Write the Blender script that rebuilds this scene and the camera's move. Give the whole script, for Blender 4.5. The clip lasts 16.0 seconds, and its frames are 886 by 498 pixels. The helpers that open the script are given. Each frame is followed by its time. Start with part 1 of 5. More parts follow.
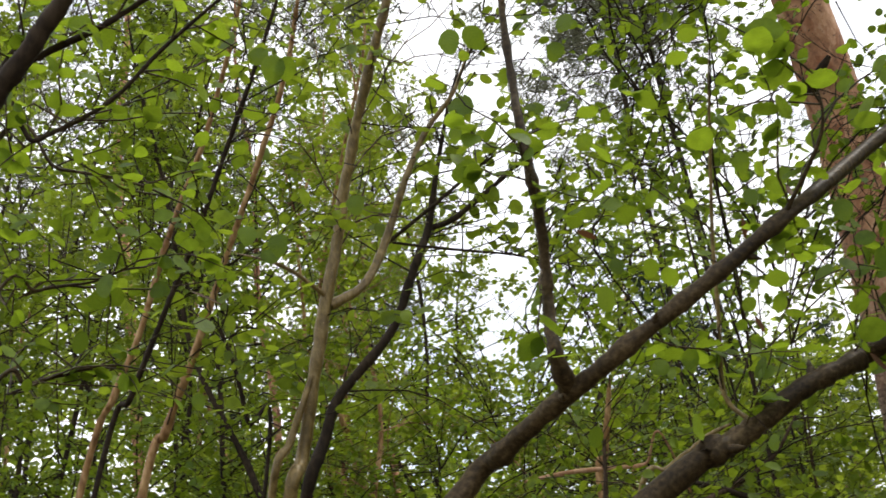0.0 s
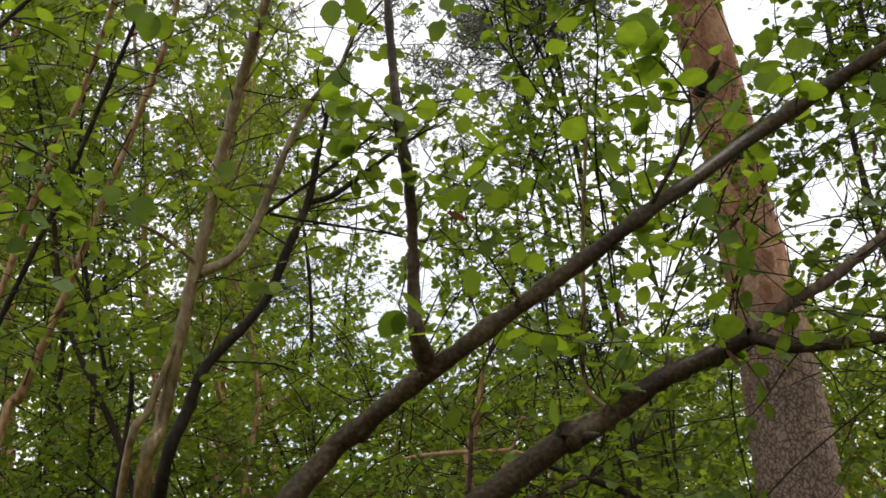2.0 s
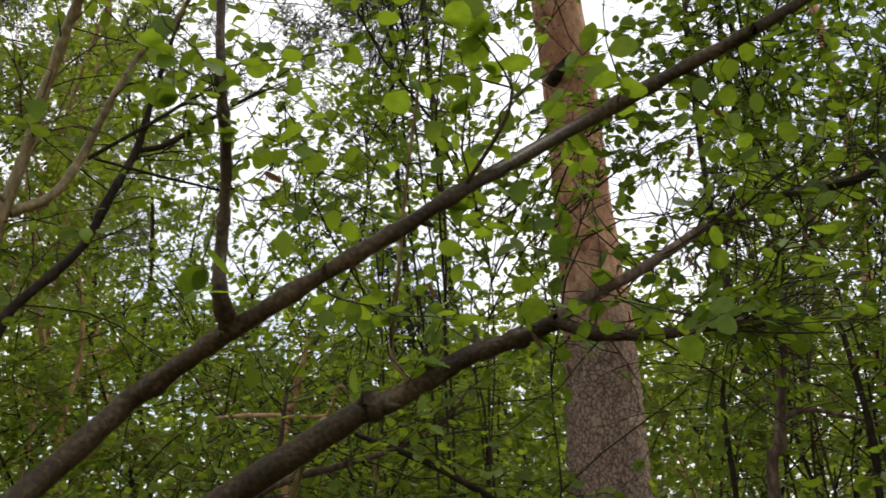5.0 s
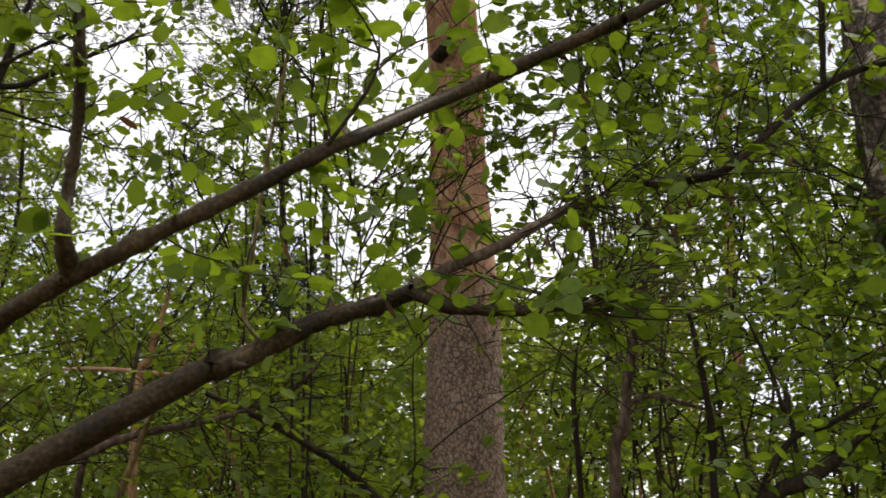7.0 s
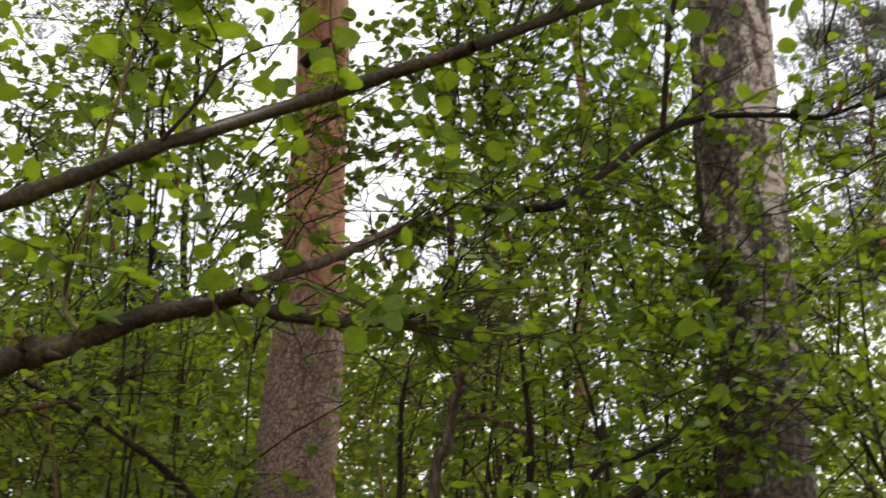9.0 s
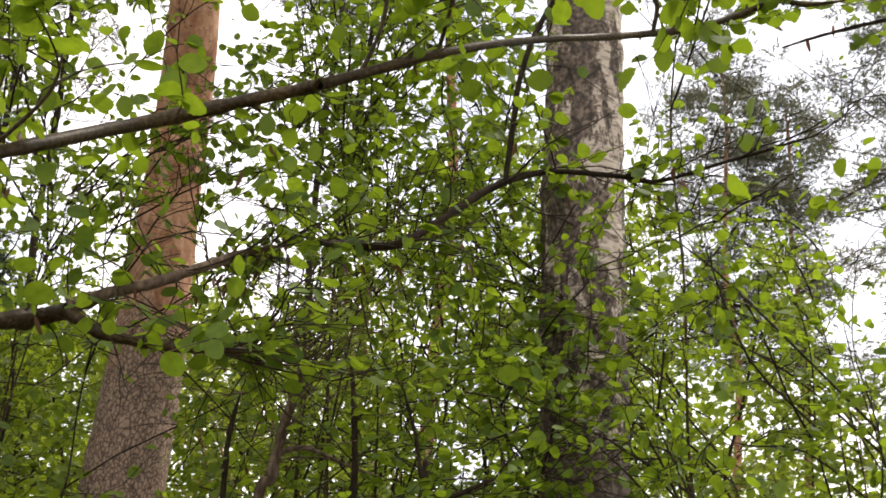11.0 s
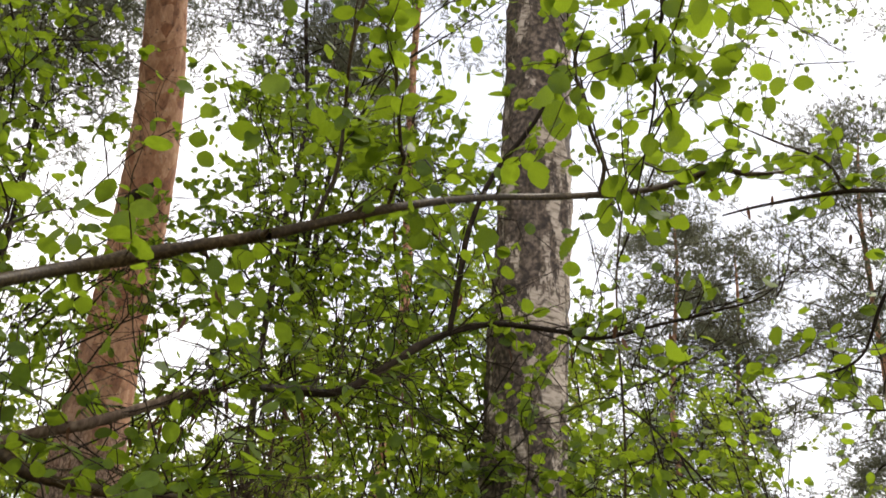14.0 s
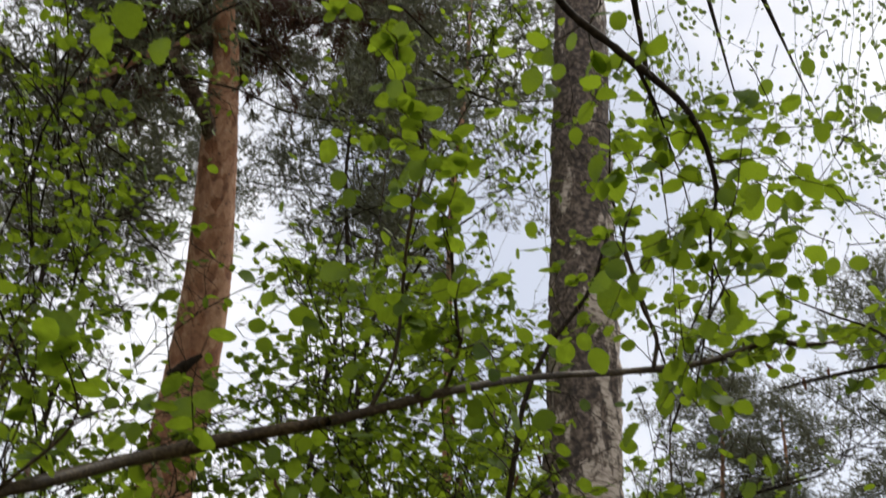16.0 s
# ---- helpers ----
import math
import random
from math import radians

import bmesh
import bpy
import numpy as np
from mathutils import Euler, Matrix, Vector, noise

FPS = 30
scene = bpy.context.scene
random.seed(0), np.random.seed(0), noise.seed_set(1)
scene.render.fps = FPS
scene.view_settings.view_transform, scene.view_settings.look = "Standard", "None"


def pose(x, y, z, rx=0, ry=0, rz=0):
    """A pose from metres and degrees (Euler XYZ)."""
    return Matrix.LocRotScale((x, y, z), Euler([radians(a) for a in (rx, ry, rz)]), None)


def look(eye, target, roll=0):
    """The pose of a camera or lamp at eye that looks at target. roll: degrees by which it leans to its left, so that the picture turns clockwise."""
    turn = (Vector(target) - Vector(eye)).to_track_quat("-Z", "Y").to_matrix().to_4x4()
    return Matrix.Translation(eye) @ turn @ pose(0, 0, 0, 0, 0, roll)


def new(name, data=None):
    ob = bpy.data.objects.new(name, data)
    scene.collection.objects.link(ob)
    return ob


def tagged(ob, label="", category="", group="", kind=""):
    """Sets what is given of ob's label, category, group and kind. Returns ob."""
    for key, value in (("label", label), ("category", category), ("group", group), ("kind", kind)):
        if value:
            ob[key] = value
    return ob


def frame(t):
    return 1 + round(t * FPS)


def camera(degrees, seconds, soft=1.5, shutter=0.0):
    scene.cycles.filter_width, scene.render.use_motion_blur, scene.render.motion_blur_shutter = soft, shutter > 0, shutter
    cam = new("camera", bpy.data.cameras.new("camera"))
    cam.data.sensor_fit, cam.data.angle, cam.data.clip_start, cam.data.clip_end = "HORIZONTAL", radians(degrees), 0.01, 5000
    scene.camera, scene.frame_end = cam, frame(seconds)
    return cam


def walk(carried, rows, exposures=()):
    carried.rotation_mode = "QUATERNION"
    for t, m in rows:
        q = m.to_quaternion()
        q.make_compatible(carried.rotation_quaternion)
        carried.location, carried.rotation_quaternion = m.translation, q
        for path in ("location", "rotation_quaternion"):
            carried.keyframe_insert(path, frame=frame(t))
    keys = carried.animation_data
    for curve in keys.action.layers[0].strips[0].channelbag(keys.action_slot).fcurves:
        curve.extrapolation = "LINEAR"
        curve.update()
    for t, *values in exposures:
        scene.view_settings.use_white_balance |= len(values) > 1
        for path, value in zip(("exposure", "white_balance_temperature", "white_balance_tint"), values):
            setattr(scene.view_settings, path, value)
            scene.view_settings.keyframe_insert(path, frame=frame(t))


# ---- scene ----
SUN_AZ, SUN, SKY, CLOUD = 85.0, 2.0, 0.125, (9.2, 9.3, 9.6, 1)
EXPOSURES = [(0.0, 0.62, 6500, 10), (1.5, 0.36, 6500, 10), (3.5, 0.27, 6500, 10), (7.5, 0.28, 6750, 11.5), (9.5, 0.6, 6800, 12), (12.5, 0.98, 6900, 13), (13.5, 0.84, 6850, 13), (14.5, 0.45, 6700, 12), (16.0, -0.10, 6500, 11)]
cam = camera(43.0, 16.0, soft=1.6, shutter=0.6)
# seconds, place in metres, Euler angles in degrees
PATH = [
    (0, -0.0011, -0.0075, 1.6046, 113.034, 8.308, 3.576),
    (0.5, 0.0155, -0.0096, 1.6001, 112.920, 7.698, 1.801),
    (1, 0.0375, -0.0020, 1.5933, 112.408, 7.110, -0.377),
    (1.5, 0.0494, 0.0075, 1.5875, 111.781, 6.971, -1.680),
    (2, 0.0620, 0.0061, 1.5834, 111.346, 7.056, -2.704),
    (2.5, 0.0772, -0.0013, 1.5827, 111.013, 6.563, -3.843),
    (3, 0.0960, -0.0058, 1.5791, 110.392, 6.387, -5.460),
    (3.5, 0.1174, -0.0078, 1.5768, 110.028, 6.240, -6.691),
    (4, 0.1333, -0.0056, 1.5736, 109.641, 5.662, -8.218),
    (6.5, 0.2143, -0.0258, 1.5459, 107.709, 3.450, -16.493),
    (7, 0.2292, -0.0176, 1.5412, 107.248, 2.652, -18.353),
    (7.5, 0.2448, -0.0207, 1.5392, 107.231, 2.121, -19.515),
    (8, 0.2620, -0.0278, 1.5337, 107.204, 1.469, -20.941),
    (8.5, 0.2794, -0.0484, 1.5298, 107.089, 0.623, -23.319),
    (9, 0.3009, -0.0820, 1.5383, 107.605, -0.168, -26.417),
    (9.5, 0.3150, -0.1326, 1.5449, 108.417, -0.851, -28.657),
    (10, 0.3298, -0.1525, 1.5413, 108.225, -1.067, -31.560),
    (12.5, 0.3630, -0.2163, 1.5617, 111.964, -2.691, -36.439),
    (13, 0.3515, -0.2251, 1.5781, 113.298, -3.273, -36.780),
    (13.5, 0.3452, -0.2377, 1.5904, 114.528, -3.745, -37.304),
    (14, 0.3362, -0.2490, 1.6054, 115.971, -3.954, -37.589),
    (14.5, 0.3221, -0.2513, 1.6168, 117.227, -3.655, -37.138),
    (15, 0.2947, -0.2550, 1.6401, 119.353, -4.010, -36.465),
    (15.5, 0.2723, -0.2553, 1.6537, 121.359, -4.392, -36.562),
    (16, 0.2443, -0.2595, 1.6663, 123.656, -4.070, -35.547),
]
walk(cam, [(t, pose(x, y, z, rx, ry, rz)) for t, x, y, z, rx, ry, rz in PATH], exposures=EXPOSURES)

# ---- sky and sun: a bright, thinly clouded evening sky ----
world = bpy.data.worlds.new("sky")
scene.world = world
world.use_nodes = True
wn, wl = world.node_tree.nodes, world.node_tree.links
wn.clear()
w_out, w_bg = wn.new("ShaderNodeOutputWorld"), wn.new("ShaderNodeBackground")
w_sky, w_mix = wn.new("ShaderNodeTexSky"), wn.new("ShaderNodeMix")
w_co, w_noise, w_ramp = wn.new("ShaderNodeTexCoord"), wn.new("ShaderNodeTexNoise"), wn.new("ShaderNodeValToRGB")
w_sky.sky_type, w_sky.sun_disc = "NISHITA", False
w_sky.sun_elevation, w_sky.sun_rotation = radians(60), radians(SUN_AZ)
w_mix.data_type = "RGBA"
w_noise.inputs["Scale"].default_value, w_noise.inputs["Detail"].default_value = 2.6, 6
w_ramp.color_ramp.elements[0].position, w_ramp.color_ramp.elements[1].position = 0.37, 0.53
w_ramp.color_ramp.elements[0].color = (0.5, 0.5, 0.5, 1)
w_mix.inputs["B"].default_value = CLOUD
wl.new(w_co.outputs["Generated"], w_noise.inputs["Vector"])
wl.new(w_noise.outputs["Fac"], w_ramp.inputs["Fac"])
wl.new(w_ramp.outputs["Color"], w_mix.inputs["Factor"])
wl.new(w_sky.outputs["Color"], w_mix.inputs["A"])
wl.new(w_mix.outputs["Result"], w_bg.inputs["Color"])
wl.new(w_bg.outputs["Background"], w_out.inputs["Surface"])
w_bg.inputs["Strength"].default_value = SKY
sun_data = bpy.data.lights.new("sun", "SUN")
sun_data.energy, sun_data.angle, sun_data.color = SUN, radians(12), (1.0, 0.95, 0.86)
sun = new("sun", sun_data)
sun.matrix_world = look((math.sin(radians(SUN_AZ)) * 40, math.cos(radians(SUN_AZ)) * 40, 69), (0, 0, 0))


# ---- materials ----
def shader(name):
    m = bpy.data.materials.new(name)
    m.use_nodes = True
    n = m.node_tree.nodes
    return m, n, m.node_tree.links, n["Principled BSDF"], n["Material Output"]


def ramp_of(n, stops):
    r = n.new("ShaderNodeValToRGB")
    e = r.color_ramp.elements
    while len(e) < len(stops):
        e.new(0.5)
    for k, (p, c) in enumerate(stops):
        e[k].position, e[k].color = p, (*c, 1)
    return r


def leaf_material(name, low, high, light, clear=0.5, gloss=0.45, veins=True):
    """A thin leaf: a matt face with paler veins, light that passes through it, and a slight waxy gloss. Tint varies leaf by leaf."""
    m, n, l, p, out = shader(name)

    def calc(op, a, b=None):
        node = n.new("ShaderNodeMath")
        node.operation = op
        for k, v in enumerate((a, b)):
            if isinstance(v, (int, float)):
                node.inputs[k].default_value = v
            elif v is not None:
                l.new(v, node.inputs[k])
        return node.outputs[0]

    geo, info = n.new("ShaderNodeNewGeometry"), n.new("ShaderNodeObjectInfo")
    pick = calc("FRACT", calc("ADD", geo.outputs["Random Per Island"], info.outputs["Random"]))
    face, back = ramp_of(n, [(0, low), (0.75, high), (1, [c * 1.25 for c in high])]), ramp_of(n, [(0, [c * 0.6 for c in light]), (1, light)])
    l.new(pick, face.inputs["Fac"])
    l.new(calc("FRACT", calc("MULTIPLY", pick, 7.31)), back.inputs["Fac"])
    co, grain = n.new("ShaderNodeTexCoord"), n.new("ShaderNodeTexNoise")
    grain.inputs["Scale"].default_value, grain.inputs["Detail"].default_value = 38, 4
    l.new(co.outputs["Object"], grain.inputs["Vector"])

    def mottled(colour):
        mul = n.new("ShaderNodeMix")
        mul.data_type, mul.blend_type = "RGBA", "OVERLAY"
        mul.inputs["Factor"].default_value = 0.45
        l.new(colour, mul.inputs["A"])
        l.new(grain.outputs["Fac"], mul.inputs["B"])
        return mul.outputs["Result"]

    facing, lit = mottled(face.outputs["Color"]), mottled(back.outputs["Color"])
    if veins:
        uv, sep = n.new("ShaderNodeUVMap"), n.new("ShaderNodeSeparateXYZ")
        uv.uv_map = "blade"
        l.new(uv.outputs["UV"], sep.inputs["Vector"])
        aside = calc("ABSOLUTE", calc("SUBTRACT", sep.outputs["X"], 0.5))
        wave = calc("SINE", calc("SUBTRACT", calc("MULTIPLY", sep.outputs["Y"], 48.0), calc("MULTIPLY", aside, 40.0)))
        side = calc("MULTIPLY", calc("MAXIMUM", calc("SUBTRACT", wave, 0.72), 0.0), 2.4)
        rib = calc("LESS_THAN", aside, 0.018)
        vein = calc("MINIMUM", calc("ADD", side, rib), 1.0)
        for k, (src, tone, much) in enumerate(((facing, 1.4, 0.35), (lit, 0.7, 0.35))):
            mx = n.new("ShaderNodeMix")
            mx.data_type, mx.blend_type = "RGBA", "MULTIPLY"
            l.new(calc("MULTIPLY", vein, much), mx.inputs["Factor"])
            l.new(src, mx.inputs["A"])
            mx.inputs["B"].default_value = (tone, tone, tone, 1)
            if k:
                lit = mx.outputs["Result"]
            else:
                facing = mx.outputs["Result"]
        bump = n.new("ShaderNodeBump")
        bump.inputs["Strength"].default_value, bump.inputs["Distance"].default_value = 0.2, 0.0015
        l.new(wave, bump.inputs["Height"])
        l.new(bump.outputs["Normal"], p.inputs["Normal"])
    l.new(facing, p.inputs["Base Color"])
    p.inputs["Roughness"].default_value, p.inputs["Specular IOR Level"].default_value = gloss, 0.22
    through_leaf, mix = n.new("ShaderNodeBsdfTranslucent"), n.new("ShaderNodeMixShader")
    l.new(lit, through_leaf.inputs["Color"])
    mix.inputs["Fac"].default_value = clear
    l.new(p.outputs["BSDF"], mix.inputs[1])
    l.new(through_leaf.outputs["BSDF"], mix.inputs[2])
    l.new(mix.outputs["Shader"], out.inputs["Surface"])
    return m


def bark_material(name, dark, mid, pale, scale=(30, 30, 8), spots=0.0, bump=0.4, rough=0.7):
    """Smooth bark with streaks along the stem, blotches and pale lichen or lenticels."""
    m, n, l, p, out = shader(name)
    co, mp = n.new("ShaderNodeTexCoord"), n.new("ShaderNodeMapping")
    mp.inputs["Scale"].default_value = scale
    l.new(co.outputs["Object"], mp.inputs["Vector"])
    fine, wide = n.new("ShaderNodeTexNoise"), n.new("ShaderNodeTexNoise")
    fine.inputs["Scale"].default_value, fine.inputs["Detail"].default_value = 2.0, 6
    wide.inputs["Scale"].default_value, wide.inputs["Detail"].default_value = 5.0, 4
    l.new(mp.outputs["Vector"], fine.inputs["Vector"])
    l.new(co.outputs["Object"], wide.inputs["Vector"])
    base = ramp_of(n, [(0.36, dark), (0.5, mid), (0.64, pale)])
    mixf = n.new("ShaderNodeMath")
    mixf.operation = "MULTIPLY_ADD"
    mixf.inputs[1].default_value = 0.55
    half = n.new("ShaderNodeMath")
    half.operation = "MULTIPLY"
    half.inputs[1].default_value = 0.45
    l.new(wide.outputs["Fac"], half.inputs[0])
    l.new(fine.outputs["Fac"], mixf.inputs[0])
    l.new(half.outputs[0], mixf.inputs[2])
    l.new(mixf.outputs[0], base.inputs["Fac"])
    colour = base.outputs["Color"]
    if spots:
        vor, sr, mx = n.new("ShaderNodeTexVoronoi"), ramp_of(n, [(0.0, (1, 1, 1)), (spots, (0, 0, 0))]), n.new("ShaderNodeMix")
        vor.inputs["Scale"].default_value = 90
        l.new(co.outputs["Object"], vor.inputs["Vector"])
        l.new(vor.outputs["Distance"], sr.inputs["Fac"])
        mx.data_type = "RGBA"
        l.new(sr.outputs["Color"], mx.inputs["Factor"])
        l.new(colour, mx.inputs["A"])
        mx.inputs["B"].default_value = (*[min(1, c * 1.7) for c in pale], 1)
        colour = mx.outputs["Result"]
    l.new(colour, p.inputs["Base Color"])
    p.inputs["Roughness"].default_value, p.inputs["Specular IOR Level"].default_value = rough, 0.32 if rough < 0.4 else 0.16
    bp = n.new("ShaderNodeBump")
    bp.inputs["Strength"].default_value, bp.inputs["Distance"].default_value = bump, 0.006
    l.new(fine.outputs["Fac"], bp.inputs["Height"])
    l.new(bp.outputs["Normal"], p.inputs["Normal"])
    return m


def pine_bark_material():
    """Thick grey-brown plates low on the stem, thin orange flaking bark higher up."""
    m, n, l, p, out = shader("pine_bark")
    co, mp = n.new("ShaderNodeTexCoord"), n.new("ShaderNodeMapping")
    mp.inputs["Scale"].default_value = (1, 1, 0.6)
    l.new(co.outputs["Object"], mp.inputs["Vector"])
    warp = n.new("ShaderNodeTexNoise")
    warp.inputs["Scale"].default_value, warp.inputs["Detail"].default_value = 9, 4
    l.new(mp.outputs["Vector"], warp.inputs["Vector"])
    mixv = n.new("ShaderNodeMix")
    mixv.data_type = "VECTOR"
    mixv.inputs["Factor"].default_value = 0.10
    l.new(mp.outputs["Vector"], mixv.inputs["A"])
    l.new(warp.outputs["Color"], mixv.inputs["B"])
    crack = n.new("ShaderNodeTexVoronoi")
    crack.feature = "DISTANCE_TO_EDGE"
    crack.inputs["Scale"].default_value = 44
    l.new(mixv.outputs["Result"], crack.inputs["Vector"])
    grain = n.new("ShaderNodeTexNoise")
    grain.inputs["Scale"].default_value, grain.inputs["Detail"].default_value = 34, 8
    l.new(mp.outputs["Vector"], grain.inputs["Vector"])
    plates = ramp_of(n, [(0.0, (0.055, 0.035, 0.026)), (0.06, (0.165, 0.108, 0.080)), (0.20, (0.33, 0.228, 0.170))])
    l.new(crack.outputs["Distance"], plates.inputs["Fac"])
    mp2, streak, fleck, cut = n.new("ShaderNodeMapping"), n.new("ShaderNodeTexNoise"), n.new("ShaderNodeTexVoronoi"), n.new("ShaderNodeTexNoise")
    mp2.inputs["Scale"].default_value = (1, 1, 0.55)
    l.new(co.outputs["Object"], mp2.inputs["Vector"])
    streak.inputs["Scale"].default_value, streak.inputs["Detail"].default_value, streak.inputs["Roughness"].default_value = 17, 8, 0.72
    l.new(mp2.outputs["Vector"], streak.inputs["Vector"])
    peel = ramp_of(n, [(0.30, (0.15, 0.085, 0.060)), (0.42, (0.34, 0.185, 0.120)), (0.54, (0.47, 0.262, 0.165)), (0.70, (0.60, 0.40, 0.285))])
    l.new(streak.outputs["Fac"], peel.inputs["Fac"])
    fleck.inputs["Scale"].default_value = 15
    l.new(mp2.outputs["Vector"], fleck.inputs["Vector"])
    patch = n.new("ShaderNodeMix")
    patch.data_type, patch.blend_type = "RGBA", "SOFT_LIGHT"
    patch.inputs["Factor"].default_value = 0.55
    l.new(peel.outputs["Color"], patch.inputs["A"])
    tint = n.new("ShaderNodeSeparateColor")
    l.new(fleck.outputs["Color"], tint.inputs["Color"])
    l.new(tint.outputs["Red"], patch.inputs["B"])
    dull = n.new("ShaderNodeHueSaturation")
    dull.inputs["Saturation"].default_value, dull.inputs["Value"].default_value = 1.12, 0.88
    l.new(patch.outputs["Result"], dull.inputs["Color"])
    mp3 = n.new("ShaderNodeMapping")
    mp3.inputs["Scale"].default_value = (16, 16, 34)
    l.new(co.outputs["Object"], mp3.inputs["Vector"])
    cut.inputs["Scale"].default_value, cut.inputs["Detail"].default_value = 1.6, 5
    l.new(mp3.outputs["Vector"], cut.inputs["Vector"])
    slit = ramp_of(n, [(0.31, (1, 1, 1)), (0.37, (0, 0, 0))])
    l.new(cut.outputs["Fac"], slit.inputs["Fac"])
    flakes = n.new("ShaderNodeMix")
    flakes.data_type = "RGBA"
    l.new(slit.outputs["Color"], flakes.inputs["Factor"])
    l.new(dull.outputs["Color"], flakes.inputs["A"])
    flakes.inputs["B"].default_value = (0.085, 0.05, 0.036, 1)
    tone = n.new("ShaderNodeMix")
    tone.data_type, tone.blend_type = "RGBA", "OVERLAY"
    tone.inputs["Factor"].default_value = 0.55
    l.new(plates.outputs["Color"], tone.inputs["A"])
    l.new(grain.outputs["Fac"], tone.inputs["B"])
    sep, blot, addz = n.new("ShaderNodeSeparateXYZ"), n.new("ShaderNodeTexNoise"), n.new("ShaderNodeMath")
    l.new(co.outputs["Object"], sep.inputs["Vector"])
    blot.inputs["Scale"].default_value, blot.inputs["Detail"].default_value = 3.2, 5
    l.new(mp.outputs["Vector"], blot.inputs["Vector"])
    addz.operation = "MULTIPLY_ADD"
    addz.inputs[1].default_value = 3.0
    l.new(blot.outputs["Fac"], addz.inputs[0])
    l.new(sep.outputs["Z"], addz.inputs[2])
    zone = n.new("ShaderNodeMapRange")
    zone.inputs["From Min"].default_value, zone.inputs["From Max"].default_value = 4.4, 5.4
    l.new(addz.outputs[0], zone.inputs["Value"])
    mx = n.new("ShaderNodeMix")
    mx.data_type = "RGBA"
    l.new(zone.outputs["Result"], mx.inputs["Factor"])
    l.new(tone.outputs["Result"], mx.inputs["A"])
    l.new(flakes.outputs["Result"], mx.inputs["B"])
    l.new(mx.outputs["Result"], p.inputs["Base Color"])
    p.inputs["Roughness"].default_value = 0.9
    bp = n.new("ShaderNodeBump")
    bp.inputs["Strength"].default_value, bp.inputs["Distance"].default_value = 0.8, 0.014
    l.new(streak.outputs["Fac"], bp.inputs["Height"])
    l.new(bp.outputs["Normal"], p.inputs["Normal"])
    return m


def birch_bark_material():
    """White papery bark with dark lenticel dashes, torn by black rugged fissures."""
    m, n, l, p, out = shader("birch_bark")
    co = n.new("ShaderNodeTexCoord")
    m1, m2 = n.new("ShaderNodeMapping"), n.new("ShaderNodeMapping")
    m1.inputs["Scale"].default_value, m2.inputs["Scale"].default_value = (8, 8, 30), (7.0, 7.0, 3.0)
    l.new(co.outputs["Object"], m1.inputs["Vector"])
    l.new(co.outputs["Object"], m2.inputs["Vector"])
    dash, fis, grain = (n.new("ShaderNodeTexNoise") for _ in range(3))
    dash.inputs["Scale"].default_value, dash.inputs["Detail"].default_value, dash.inputs["Distortion"].default_value = 1.6, 6, 0.8
    fis.inputs["Scale"].default_value, fis.inputs["Detail"].default_value, fis.inputs["Roughness"].default_value = 1.0, 9, 0.68
    grain.inputs["Scale"].default_value, grain.inputs["Detail"].default_value = 40, 5
    l.new(m1.outputs["Vector"], dash.inputs["Vector"])
    l.new(m2.outputs["Vector"], fis.inputs["Vector"])
    l.new(co.outputs["Object"], grain.inputs["Vector"])
    white = ramp_of(n, [(0.37, (0.13, 0.095, 0.07)), (0.44, (0.33, 0.265, 0.21)), (0.56, (0.54, 0.45, 0.37))])
    l.new(dash.outputs["Fac"], white.inputs["Fac"])
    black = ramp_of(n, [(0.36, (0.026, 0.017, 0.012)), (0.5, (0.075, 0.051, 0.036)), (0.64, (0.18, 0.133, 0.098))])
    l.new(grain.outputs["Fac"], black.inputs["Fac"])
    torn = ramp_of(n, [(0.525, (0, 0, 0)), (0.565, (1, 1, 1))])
    sep, old, tall = n.new("ShaderNodeSeparateXYZ"), ramp_of(n, [(0.26, (0.165,) * 3), (0.40, (0.085,) * 3), (0.46, (0.070,) * 3), (0.57, (0.080,) * 3), (0.72, (0.145,) * 3)]), n.new("ShaderNodeMath")
    l.new(co.outputs["Object"], sep.inputs["Vector"])
    tall.operation = "MULTIPLY"
    tall.inputs[1].default_value = 0.125
    l.new(sep.outputs["Z"], tall.inputs[0])
    l.new(tall.outputs[0], old.inputs["Fac"])
    # dark bark gets commoner towards -x and +y, white towards +x and -y
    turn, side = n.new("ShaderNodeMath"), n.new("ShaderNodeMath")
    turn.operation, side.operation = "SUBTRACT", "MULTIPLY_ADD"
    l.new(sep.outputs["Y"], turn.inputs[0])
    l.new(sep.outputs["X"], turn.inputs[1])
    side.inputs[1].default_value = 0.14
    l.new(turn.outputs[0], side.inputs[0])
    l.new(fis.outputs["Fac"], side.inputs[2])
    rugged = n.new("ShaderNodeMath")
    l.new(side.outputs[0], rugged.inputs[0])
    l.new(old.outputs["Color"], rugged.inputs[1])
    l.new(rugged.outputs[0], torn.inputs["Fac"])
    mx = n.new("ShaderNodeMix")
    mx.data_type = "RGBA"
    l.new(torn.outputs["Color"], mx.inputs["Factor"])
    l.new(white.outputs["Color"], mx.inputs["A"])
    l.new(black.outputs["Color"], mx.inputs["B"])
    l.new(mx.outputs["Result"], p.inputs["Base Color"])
    p.inputs["Roughness"].default_value = 0.75
    bp = n.new("ShaderNodeBump")
    bp.inputs["Strength"].default_value, bp.inputs["Distance"].default_value = 0.8, 0.012
    bp.invert = True
    l.new(fis.outputs["Fac"], bp.inputs["Height"])
    l.new(bp.outputs["Normal"], p.inputs["Normal"])
    return m


